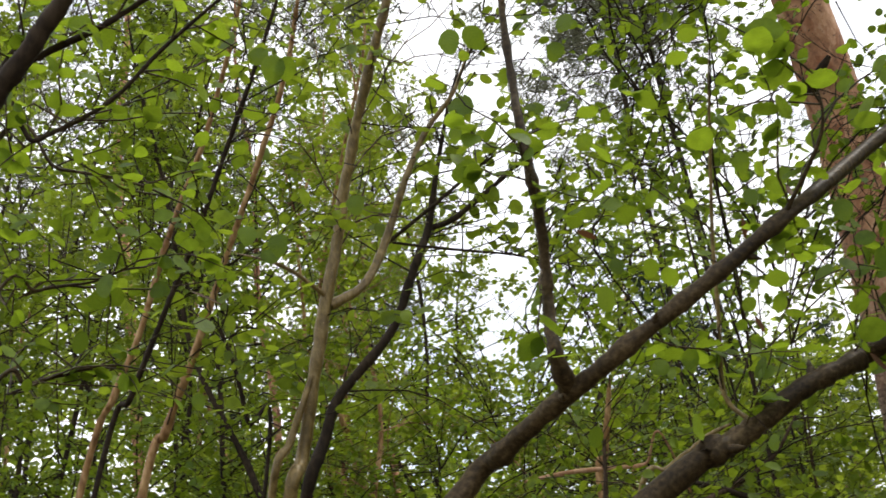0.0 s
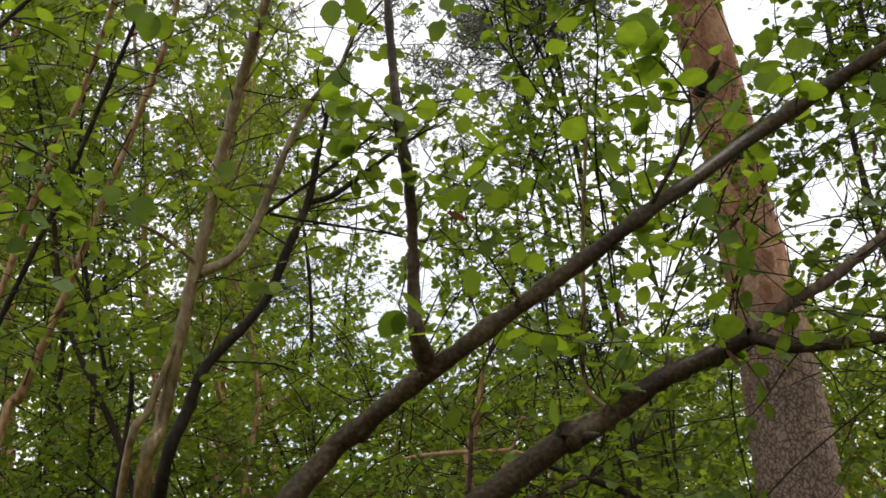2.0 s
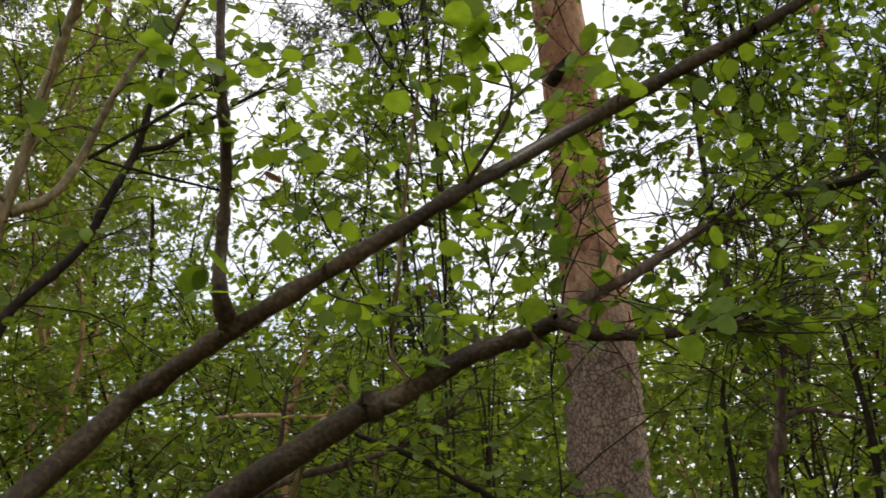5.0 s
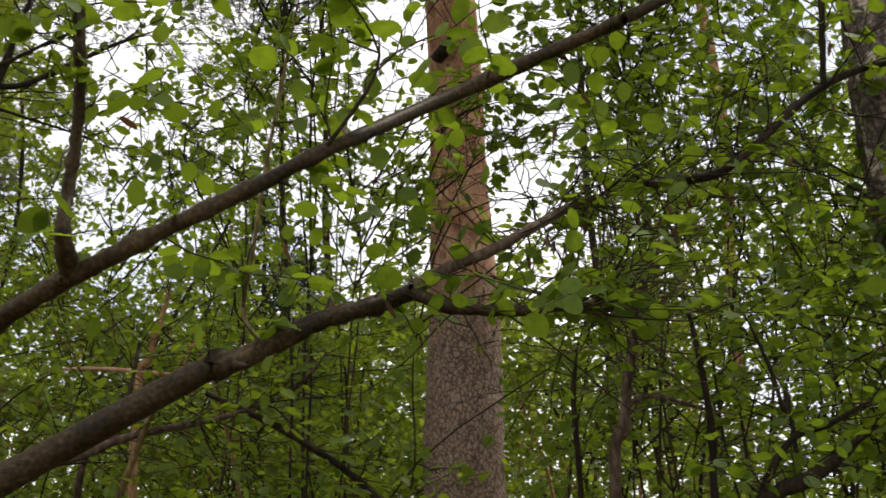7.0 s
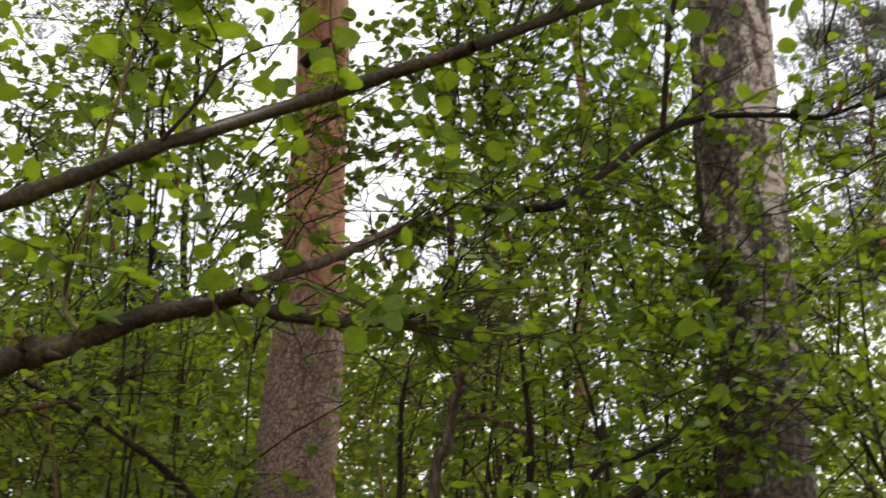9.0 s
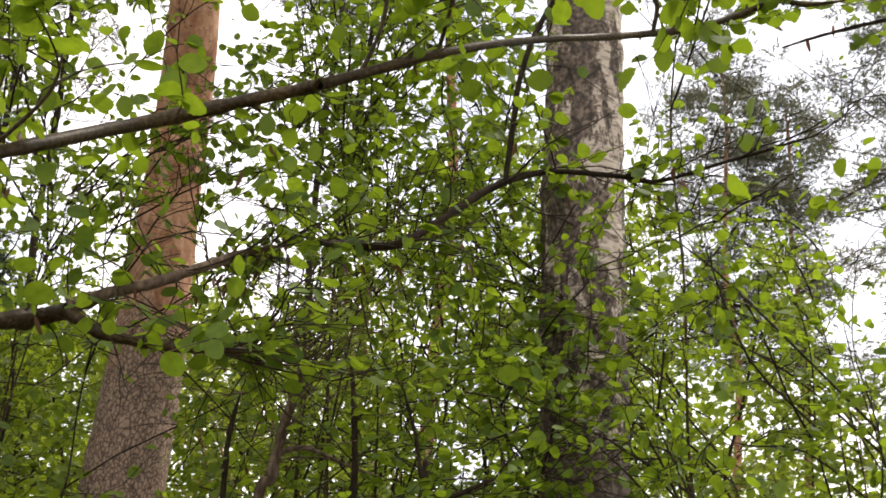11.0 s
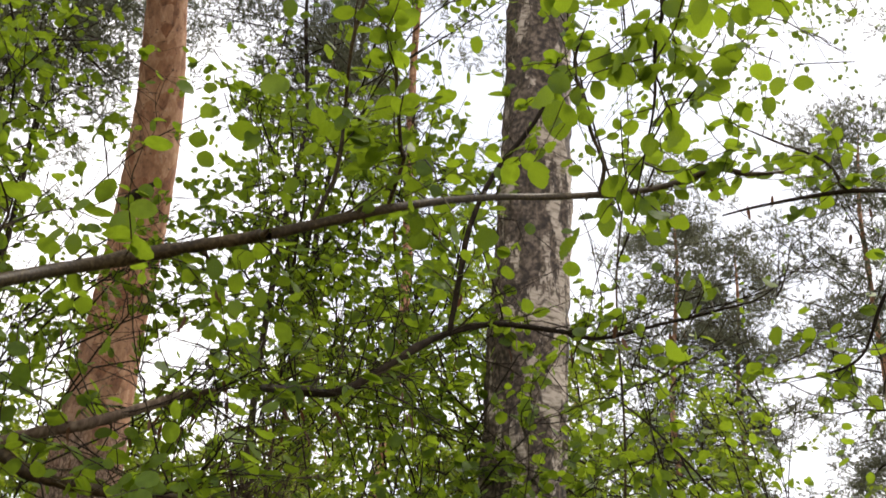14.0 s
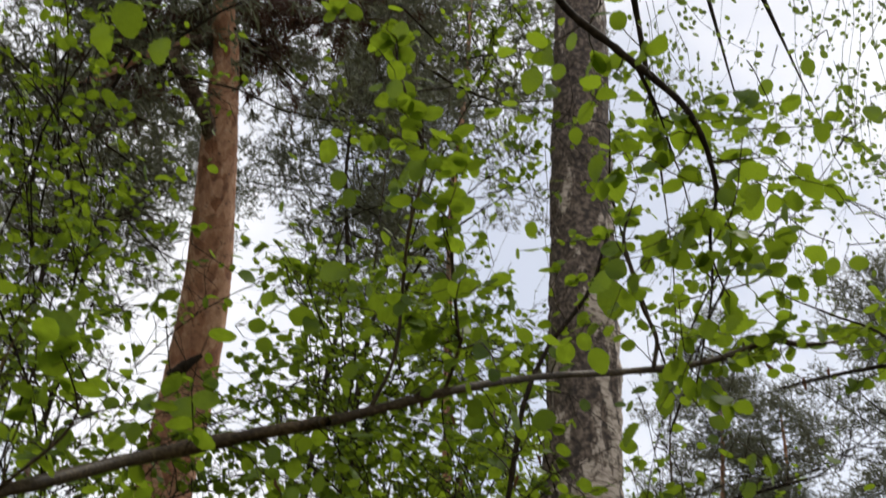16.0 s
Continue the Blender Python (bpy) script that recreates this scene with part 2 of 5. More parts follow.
def litter_material():
    m, n, l, p, out = shader("leaf_litter")
    co, a, b = n.new("ShaderNodeTexCoord"), n.new("ShaderNodeTexNoise"), n.new("ShaderNodeTexVoronoi")
    a.inputs["Scale"].default_value, a.inputs["Detail"].default_value = 1.3, 8
    b.inputs["Scale"].default_value = 16
    l.new(co.outputs["Object"], a.inputs["Vector"])
    l.new(co.outputs["Object"], b.inputs["Vector"])
    r = ramp_of(n, [(0.35, (0.045, 0.032, 0.018)), (0.5, (0.085, 0.058, 0.032)), (0.6, (0.05, 0.065, 0.018)), (0.72, (0.14, 0.095, 0.055))])
    l.new(a.outputs["Fac"], r.inputs["Fac"])
    mx = n.new("ShaderNodeMix")
    mx.data_type, mx.blend_type = "RGBA", "OVERLAY"
    mx.inputs["Factor"].default_value = 0.5
    l.new(r.outputs["Color"], mx.inputs["A"])
    l.new(b.outputs["Distance"], mx.inputs["B"])
    l.new(mx.outputs["Result"], p.inputs["Base Color"])
    p.inputs["Roughness"].default_value = 0.95
    bp = n.new("ShaderNodeBump")
    bp.inputs["Strength"].default_value, bp.inputs["Distance"].default_value = 0.6, 0.03
    l.new(b.outputs["Distance"], bp.inputs["Height"])
    l.new(bp.outputs["Normal"], p.inputs["Normal"])
    return m


HAZEL_LEAF = leaf_material("hazel_leaf", (0.048, 0.092, 0.011), (0.097, 0.155, 0.018), (0.335, 0.47, 0.024))
WOOD_LEAF = leaf_material("woodland_leaf", (0.060, 0.100, 0.011), (0.112, 0.165, 0.020), (0.345, 0.455, 0.026))
FAR_LEAF = leaf_material("far_leaf", (0.066, 0.104, 0.013), (0.125, 0.175, 0.024), (0.36, 0.455, 0.035), veins=False)
BIRCH_LEAF = leaf_material("birch_leaf", (0.05, 0.085, 0.015), (0.09, 0.14, 0.03), (0.25, 0.34, 0.05))
NEEDLE = leaf_material("pine_needle", (0.038, 0.043, 0.032), (0.17, 0.17, 0.108), (0.18, 0.185, 0.09), clear=0.22, gloss=0.55, veins=False)
SPRUCE = leaf_material("spruce_needle", (0.02, 0.04, 0.02), (0.045, 0.07, 0.035), (0.05, 0.08, 0.03), clear=0.2, gloss=0.5, veins=False)
DEAD_LEAF = leaf_material("dead_leaf", (0.045, 0.024, 0.014), (0.11, 0.055, 0.028), (0.16, 0.065, 0.025), clear=0.3)
DRY_NEEDLE = leaf_material("dry_needle", (0.035, 0.016, 0.010), (0.085, 0.038, 0.022), (0.12, 0.05, 0.025), clear=0.2, veins=False)
HAZEL_BARK = bark_material("hazel_bark", (0.013, 0.008, 0.0033), (0.038, 0.025, 0.0105), (0.088, 0.060, 0.028), (38, 38, 38), spots=0.12, rough=0.5, bump=0.35)
PALE_BARK = bark_material("pale_bark", (0.065, 0.043, 0.012), (0.145, 0.100, 0.034), (0.27, 0.195, 0.082), (34, 34, 14), spots=0.14, rough=0.33, bump=0.2)
TAN_BARK = bark_material("tan_bark", (0.12, 0.06, 0.022), (0.255, 0.145, 0.06), (0.42, 0.275, 0.135), (30, 30, 10), rough=0.5, bump=0.25)
DARK_BARK = bark_material("dark_bark", (0.010, 0.0065, 0.0038), (0.023, 0.015, 0.0085), (0.046, 0.032, 0.019), (30, 30, 14), rough=0.75)
DEAD_WOOD = bark_material("dead_wood", (0.035, 0.023, 0.015), (0.085, 0.058, 0.04), (0.19, 0.14, 0.10), (24, 24, 8), rough=0.9, bump=0.8)
BARE_WOOD = bark_material("bare_wood", (0.22, 0.11, 0.055), (0.38, 0.21, 0.12), (0.5, 0.33, 0.21), (30, 30, 10), rough=0.7)
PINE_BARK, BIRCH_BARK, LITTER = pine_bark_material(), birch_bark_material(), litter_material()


# ---- mesh helpers ----
def part(name, mesh, material, parent, label="", kind=""):
    mesh.materials.clear()
    mesh.materials.append(material)
    ob = new(name, mesh)
    ob.parent = parent
    ob.matrix_parent_inverse = Matrix.Translation(-parent.location)
    return tagged(ob, label, kind=kind)


def thing(name, x, y, label, category, group="", z=0.0):
    ob = new(name)
    ob.location = (x, y, z)
    return tagged(ob, label, category, group)


def mesh_of(name, verts, faces, smooth=True, uv=None):
    """A mesh from an (n, 3) array and an (m, k) array of faces with k corners each."""
    verts, faces = np.asarray(verts, np.float32), np.asarray(faces, np.int32)
    me = bpy.data.meshes.new(name)
    me.vertices.add(len(verts))
    me.vertices.foreach_set("co", verts.ravel())
    k = faces.shape[1]
    me.loops.add(faces.size)
    me.loops.foreach_set("vertex_index", faces.ravel())
    me.polygons.add(len(faces))
    me.polygons.foreach_set("loop_start", np.arange(0, faces.size, k, dtype=np.int32))
    me.polygons.foreach_set("use_smooth", np.full(len(faces), smooth))
    if uv is not None:
        me.uv_layers.new(name="blade").data.foreach_set("uv", np.asarray(uv, np.float32)[faces.ravel()].ravel())
    me.update(calc_edges=True)
    return me


def spline(points, per=6):
    """Points on a smooth curve through the given rows (place and radius)."""
    p = np.asarray(points, float)
    p = np.vstack([2 * p[0] - p[1], p, 2 * p[-1] - p[-2]])
    out = []
    for k in range(1, len(p) - 2):
        for t in np.arange(per) / per:
            a, b, c, d = p[k - 1 : k + 3]
            out.append(0.5 * (2 * b + (c - a) * t + (2 * a - 5 * b + 4 * c - d) * t**2 + (3 * b - a - 3 * c + d) * t**3))
    out.append(p[-2])
    out = np.array(out)
    out[:, 3] = np.maximum(out[:, 3], 0.0006)
    return out


def rings(path, sides, rng=None, rough=0.0, first=0):
    """Vertices and quads of a tube along rows of place and radius."""
    c, r = path[:, :3], path[:, 3]
    d = np.gradient(c, axis=0)
    d /= np.linalg.norm(d, axis=1, keepdims=True) + 1e-9
    ref = np.where(np.abs(d[:, 2:3]) > 0.9, [[1.0, 0, 0]], [[0, 0, 1.0]])
    mean = d.mean(0)
    ref[:] = (1, 0, 0) if abs(mean[2]) > 0.7 * np.linalg.norm(mean) else (0, 0, 1)
    u = np.cross(d, ref)
    u /= np.linalg.norm(u, axis=1, keepdims=True) + 1e-9
    v = np.cross(d, u)
    a = np.arange(sides) * 2 * np.pi / sides
    rad = r[:, None] * np.ones(sides)
    if rng is not None and rough:
        rad = rad * (1 + rough * rng.normal(size=rad.shape))
    verts = c[:, None] + rad[..., None] * (np.cos(a)[:, None] * u[:, None] + np.sin(a)[:, None] * v[:, None])
    n = len(c)
    i, j = np.meshgrid(np.arange(n - 1), np.arange(sides), indexing="ij")
    k = (j + 1) % sides
    quads = np.stack([i * sides + j, i * sides + k, (i + 1) * sides + k, (i + 1) * sides + j], -1).reshape(-1, 4)
    return verts.reshape(-1, 3), quads + first


def tubes(name, paths, sides=5, rng=None, rough=0.0):
    vs, fs, at = [], [], 0
    for path in paths:
        v, f = rings(path, sides, rng, rough, at)
        vs.append(v)
        fs.append(f)
        at += len(v)
    return mesh_of(name, np.vstack(vs), np.vstack(fs))


def limb(name, rows, material, parent, seed=1, sides=10, knots=0, label="", kind=""):
    """One limb: a smooth, slightly uneven tube with swollen knots along it."""
    rng = np.random.default_rng(seed)
    path = spline(rows, 9 if sides > 7 else 5 if sides > 6 else 3)
    wob = np.cumsum(rng.normal(size=(len(path), 3)), 0)
    wob -= np.linspace(wob[0], wob[-1], len(path))
    path[:, :3] += 0.05 * path[:, 3:4] * wob
    for _ in range(knots):
        at = rng.integers(4, len(path) - 4)
        path[at - 1 : at + 2, 3] *= np.array([1.08, 1.22, 1.08])
    path[:, 3] *= 1 + 0.05 * rng.normal(size=len(path))
    if name in ("shoot", "limb", "trunk"):
        path[-5:, 3] *= np.linspace(1, 0.2, 5)
    return part(name, tubes(name, [path], sides, rng, 0.04), material, parent, label, kind)


def toothed_leaf(teeth=11, ribs=6):
    """A hazel blade: broad above the middle, short-tipped, toothed, pleated between the side veins, drooping at the tip, with its stalk."""
    mid = [(0.0, t, -0.10 * t**2.2) for t in np.linspace(0, 1, ribs)]
    verts, rim = list(mid), {}
    for side in (1, -1):
        rim[side] = []
        for k in range(teeth):
            t = (k + 0.35) / teeth
            wide = 0.385 * (math.sin(math.pi * min(1, t * 0.985) ** 0.9) ** 0.62)
            wide *= 1.02 if k % 2 else 0.985
            rim[side].append(len(verts))
            verts.append((side * wide, t - 0.02 + 0.022 * (k % 2), 0.07 * wide + (0.012 if k % 2 else -0.008) - 0.12 * t**2.2))
    faces = []
    for side in (1, -1):
        m, prev = 0, None
        for v in rim[side]:
            while m < ribs - 2 and verts[v][1] > (m + 0.75) / (ribs - 1):
                if prev is not None:
                    faces.append((m, prev, m + 1) if side > 0 else (m, m + 1, prev))
                m += 1
            if prev is not None:
                faces.append((m, prev, v) if side > 0 else (m, v, prev))
            prev = v
        for n in range(m, ribs - 1):
            faces.append((n, prev, n + 1) if side > 0 else (n, n + 1, prev))
    n = len(verts)
    verts += [(0.012, 0.01, 0), (-0.012, 0.01, 0), (0, -0.24, 0.035)]
    faces.append((n, n + 1, n + 2))
    return verts, faces


LEAVES = {
    "near": toothed_leaf(),
    "mid": ([(0, 0, 0), (0.21, 0.07, 0.03), (0.33, 0.30, 0.06), (0.365, 0.58, 0.05), (0.24, 0.86, -0.02), (0, 1.0, -0.1), (-0.24, 0.86, -0.02), (-0.365, 0.58, 0.05), (-0.33, 0.30, 0.06), (-0.21, 0.07, 0.03), (0, 0.38, -0.01), (0, 0.72, -0.03)],
            [(0, 1, 2, 10), (10, 2, 3, 11), (11, 3, 4, 5), (0, 10, 8, 9), (10, 11, 7, 8), (11, 5, 6, 7)]),
    "dot": ([(0, 0, 0), (0.42, 0.5, 0.08), (0, 1, 0), (-0.42, 0.5, 0.08)], [(0, 1, 2), (0, 2, 3)]),
    "far": ([(0, 0, 0), (0.36, 0.26, 0.06), (0.36, 0.70, 0.06), (0, 1, 0), (-0.36, 0.70, 0.06), (-0.36, 0.26, 0.06)], [(0, 1, 2, 3), (0, 3, 4, 5)]),
}


def leaf_frames(rng, ways, up=0.68, spread=0.7):
    """For each leaf its blade's three axes: it points along ways, with its face more or less upward."""
    n = len(ways)
    y = ways + spread * rng.normal(size=(n, 3)) * (1, 1, 0.6)
    y[:, 2] -= 0.25
    y /= np.linalg.norm(y, axis=1, keepdims=True)
    z = np.array([0, 0, 1.0]) + (1 - up) * 1.6 * rng.normal(size=(n, 3))
    x = np.cross(y, z)
    x /= np.linalg.norm(x, axis=1, keepdims=True) + 1e-9
    return np.stack([x, y, np.cross(x, y)], -1)


def leaf_mesh(name, rng, places, ways, size, kind="mid", up=0.5, spread=0.7):
    """One mesh of many leaves of one kind."""
    tv, tf = LEAVES[kind]
    tv, tf = np.array(tv), np.array(tf)
    axes = leaf_frames(rng, ways, up, spread)
    s = size * {"mid": 0.92, "far": 0.9, "dot": 1.06}.get(kind, 1.0) * np.exp(0.26 * np.clip(rng.normal(size=len(places)), -2.0, 1.2))
    stretch = np.stack([rng.uniform(0.82, 1.12, len(places)), np.ones(len(places)), rng.uniform(-0.6, 2.2, len(places))], -1)
    local = tv[None] * stretch[:, None]
    v = places[:, None] + s[:, None, None] * np.einsum("nij,nkj->nki", axes, local)
    f = tf[None] + (np.arange(len(places)) * len(tv))[:, None, None]
    return mesh_of(name, v.reshape(-1, 3), f.reshape(-1, tf.shape[1]), kind not in ("far", "dot"), np.tile(tv[:, :2] + (0.5, 0), (len(places), 1)) if kind not in ("far", "dot") else None)


def twig_paths(rng, starts, ways, length, bend=0.25, steps=5, radius=0.003):
    """Thin twigs that leave each start along its way, wander and droop a little."""
    out = []
    for s, wv in zip(starts, ways):
        ln = length * rng.uniform(0.55, 1.35)
        wv = wv / (np.linalg.norm(wv) + 1e-9)
        p = [np.array(s)]
        for k in range(steps):
            wv = wv + bend * rng.normal(size=3) * (1, 1, 0.7)
            wv /= np.linalg.norm(wv)
            p.append(p[-1] + wv * ln / steps)
        out.append(np.column_stack([np.array(p), np.linspace(radius, radius * 0.4, steps + 1)]))
    return out


def along(paths, rng, per):
    """Places along twigs, with the twig's way there, for leaves set alternately on both sides."""
    pl, wy = [], []
    for path in paths:
        c = path[:, :3]
        t = np.sort(rng.uniform(0.12, 1.0, per)) * (len(c) - 1)
        t[-1] = len(c) - 1
        k = np.minimum(t.astype(int), len(c) - 2)
        f = (t - k)[:, None]
        d = c[k + 1] - c[k]
        d /= np.linalg.norm(d, axis=1, keepdims=True) + 1e-9
        side = np.cross(d, (0, 0, 1.0)) * np.where(np.arange(per) % 2, 1, -1)[:, None]
        pl.append(c[k] * (1 - f) + c[k + 1] * f)
        wy.append(0.55 * d + 0.8 * side)
    return np.vstack(pl), np.vstack(wy)


# ---- ground ----
def polar(az, d, z=0.0):
    return np.array([math.sin(radians(az)) * d, math.cos(radians(az)) * d, z])


gx = np.concatenate([-np.geomspace(900, 26, 14), np.linspace(-24, 24, 49), np.geomspace(26, 900, 14)])
gX, gY = np.meshgrid(gx, gx, indexing="ij")
gZ = 0.10 * np.sin(gX * 0.31 + 1) * np.cos(gY * 0.27) + 0.06 * np.sin(gX * 0.9) * np.sin(gY * 0.8 + 2) - 0.08
gi, gj = np.meshgrid(np.arange(len(gx) - 1), np.arange(len(gx) - 1), indexing="ij")
gq = np.stack([gi * len(gx) + gj, (gi + 1) * len(gx) + gj, (gi + 1) * len(gx) + gj + 1, gi * len(gx) + gj + 1], -1).reshape(-1, 4)
ground_mesh = mesh_of("ground", np.stack([gX, gY, gZ], -1).reshape(-1, 3), gq)
ground_mesh.materials.append(LITTER)
tagged(new("ground", ground_mesh), "forest floor of brown leaf litter and moss", "ground", kind="structure")


# ---- trees ----
def leafy_twigs(parent, rows, count, length, leaves, size, seed, bark=None, leaf=None, kind="mid", span=(0.15, 1.0), name="foliage", rise=0.3, radius=0.0035, single=0, bearer=None):
    """Side twigs along a limb, with their leaves as one mesh."""
    rng = np.random.default_rng(seed)
    path = spline(rows, 9)
    lo, hi = int(span[0] * (len(path) - 1)), int(span[1] * (len(path) - 1))
    at = rng.integers(lo, hi + 1, count)
    d = np.gradient(path[:, :3], axis=0)[at]
    d /= np.linalg.norm(d, axis=1, keepdims=True)
    ways = 0.5 * d + rng.normal(size=(count, 3)) * (1, 1, 0.5) + (0, 0, rise)
    paths = twig_paths(rng, path[at, :3], ways, length, bend=0.34, steps=5, radius=radius * 0.85)
    part("twig_work", tubes("twig_work", paths, 4 if kind == "near" else 3), bark or HAZEL_BARK, parent, kind="stuff")
    pl, wy = along(paths, rng, leaves)
    if single:
        place_leaves(bearer or parent, rng, pl[:single], wy[:single], size, leaf or HAZEL_LEAF)
        pl, wy = pl[single:], wy[single:]
    if len(pl):
        part(name, leaf_mesh(name, rng, pl, wy, size, kind), leaf or HAZEL_LEAF, parent, kind="stuff")


SINGLE = {}


def place_leaves(parent, rng, places, ways, size, material, up=0.6, spread=0.7, sizes=None, label="", narrow=1.0):
    """Leaves that can be told apart: each an object of its own on one of four shared meshes."""
    if material.name not in SINGLE:
        tv, tf = np.array(LEAVES["near"][0]), LEAVES["near"][1]
        SINGLE[material.name] = []
        for k in range(4):
            me = mesh_of("leaf", tv * (0.9 + 0.07 * k, 1, 0.3 + 0.8 * k) + 0.012 * np.random.default_rng(k).normal(size=tv.shape) * (tv[:, 1:2] > 0.2), tf, True, tv[:, :2] + (0.5, 0))
            me.materials.append(material)
            SINGLE[material.name].append(me)
    axes = leaf_frames(rng, ways, up, spread)
    for k, p in enumerate(places):
        s = sizes[k] if sizes is not None else size * math.exp(0.2 * min(1.2, rng.normal()))
        m = Matrix.Translation(Vector(p) - (parent.location if parent.parent is None else Vector())) @ Matrix([[*axes[k][r]] for r in range(3)]).to_4x4() @ Matrix.Diagonal((s * narrow, s, s, 1))
        ob = new("leaf", SINGLE[material.name][k % 4])
        ob.parent = parent
        ob.matrix_basis = m
        tagged(ob, label)


def broadleaf(x, y, height, girth, spread, leaves, size, seed, lean=(0, 0), low=0.2, bark=None, leaf=None, kind="far", name="young_tree", label="", group="", limbs=16):
    """A slender woodland tree: tapered trunk, rising limbs, side twigs, and a crown of leaves in loose sprays with gaps."""
    rng = np.random.default_rng(seed)
    bark, leaf = bark or DARK_BARK, leaf or (WOOD_LEAF if kind == "mid" else FAR_LEAF)
    tree = thing(name, x, y, label or "slender young broadleaf tree in fresh green leaf", "tree", group)
    h = np.linspace(0, 1, 8)
    c = np.column_stack([x + lean[0] * h**1.3, y + lean[1] * h**1.3, height * h])
    c[1:-1, :2] += np.cumsum(0.022 * height * rng.normal(size=(6, 2)), 0) * 0.7
    trunk = np.column_stack([c, girth * (1 - 0.9 * h) + 0.004])
    trunk[0, 2] = -0.15
    limb("trunk", trunk, bark, tree, seed, sides=7)
    path = spline(trunk, 8)
    boughs = []
    for k in range(limbs):
        f = low + (0.97 - low) * (k + rng.uniform(0, 1)) / limbs
        p = path[int(f * (len(path) - 1))]
        a = rng.uniform(0, 2 * np.pi)
        reach = spread * (1.15 - 0.85 * f) * rng.uniform(0.6, 1.25)
        out = np.array([math.cos(a), math.sin(a), rng.uniform(0.15, 0.75)])
        pts = [p[:3]]
        for s in range(4):
            out = out + 0.22 * rng.normal(size=3) * (1, 1, 0.8)
            pts.append(pts[-1] + out * reach / 4)
        boughs.append(np.column_stack([np.array(pts), np.linspace(max(0.005, p[3] * 0.42), 0.003, 5)]))
    for b in boughs[:: max(1, limbs // 6)]:
        limb("limb", b, bark, tree, seed, sides=6)
    fine = [spline(b, 3) for b in boughs]
    at = np.vstack([b[2:, :3] for b in fine])
    per = {"mid": 9, "far": 13, "dot": 18}[kind]
    count = max(20, leaves // per)
    pick = rng.integers(0, len(at), count)
    ways = rng.normal(size=(count, 3)) * (1, 1, 0.45) + (0, 0, 0.12)
    twigs = twig_paths(rng, at[pick], ways, 0.16 * spread + 0.28, steps=3 if kind == "mid" else 2, bend=0.4, radius=0.0028)
    part("twig_work", tubes("twig_work", fine + (twigs[::2] if kind != "mid" else twigs), 3), bark, tree, kind="stuff")
    pl, wy = along(twigs, rng, per)
    part("crown", leaf_mesh("crown", rng, pl + 0.03 * rng.normal(size=pl.shape), wy, size, kind), leaf, tree, "fresh green leaves in loose sprays", "stuff")
    return tree


def needle_tufts(name, rng, places, ways, size, count=12, width=0.05):
    """Needles in bottle-brush tufts: thin blades that spread round each shoot."""
    n = len(places)
    d = ways[:, None] + 0.75 * rng.normal(size=(n, count, 3))
    d /= np.linalg.norm(d, axis=2, keepdims=True)
    side = np.cross(d, rng.normal(size=(n, count, 3)))
    side /= np.linalg.norm(side, axis=2, keepdims=True) + 1e-9
    ln = size * rng.uniform(0.6, 1.2, (n, count, 1))
    root = places[:, None] + ways[:, None] * size * rng.uniform(-0.8, 0.5, (n, count, 1))
    v = np.stack([root - side * ln * width, root + side * ln * width, root + d * ln], 2).reshape(-1, 3)
    return mesh_of(name, v, np.arange(len(v)).reshape(-1, 3), smooth=False)


def conifer_crown(tree, rng, path, f0, f1, reach, boughs, shoots, size, bark, needle, droop=0.1, width=0.05, cone=False, count=12):
    """Boughs with needle tufts over a stretch of the trunk."""
    limbs, tips, ways = [], [], []
    for k in range(boughs):
        f = f0 + (f1 - f0) * (k + rng.uniform(0, 1)) / boughs
        p = path[min(len(path) - 1, int(f * (len(path) - 1)))]
        a = rng.uniform(0, 2 * np.pi)
        g = (f - f0) / (f1 - f0)
        r = reach * ((1 - g) if cone else math.sqrt(max(0.05, 1 - (1.5 * g - 0.6) ** 2))) * rng.uniform(0.65, 1.15) + 0.2
        out = np.array([math.cos(a), math.sin(a), rng.uniform(-0.1, 0.45) - droop])
        pts = [p[:3]]
        for s in range(4):
            out = out + 0.25 * rng.normal(size=3)
            pts.append(pts[-1] + out * r / 4)
        b = np.column_stack([np.array(pts), np.linspace(max(0.012, p[3] * 0.35), 0.008, 5)])
        limbs.append(b)
        fine = spline(b, 6)
        clumps = fine[rng.integers(len(fine) // 3, len(fine), 6), :3] + rng.normal(size=(6, 3)) * (0.32, 0.32, 0.16)
        for s in range(shoots):
            q = fine[rng.integers(len(fine) // 3, len(fine)), :3] if cone else clumps[s % 6]
            wv = rng.normal(size=3) * (1, 1, 0.6) + (0, 0, 0.25)
            wv /= np.linalg.norm(wv)
            tips.append(q + wv * (rng.uniform(0.03, 0.28) if cone else 0.32 * rng.uniform(0.1, 1.0) ** 0.6))
            ways.append(wv)
    for b in limbs[:8]:
        limb("limb", b, bark, tree, 3, sides=6)
    part("bough_work", tubes("bough_work", [spline(b, 3) for b in limbs], 4), bark, tree, kind="stuff")
    part("crown", needle_tufts("crown", rng, np.array(tips), np.array(ways), size, count=count, width=width), needle, tree, "dark grey-green needles in ragged clumps", "stuff")


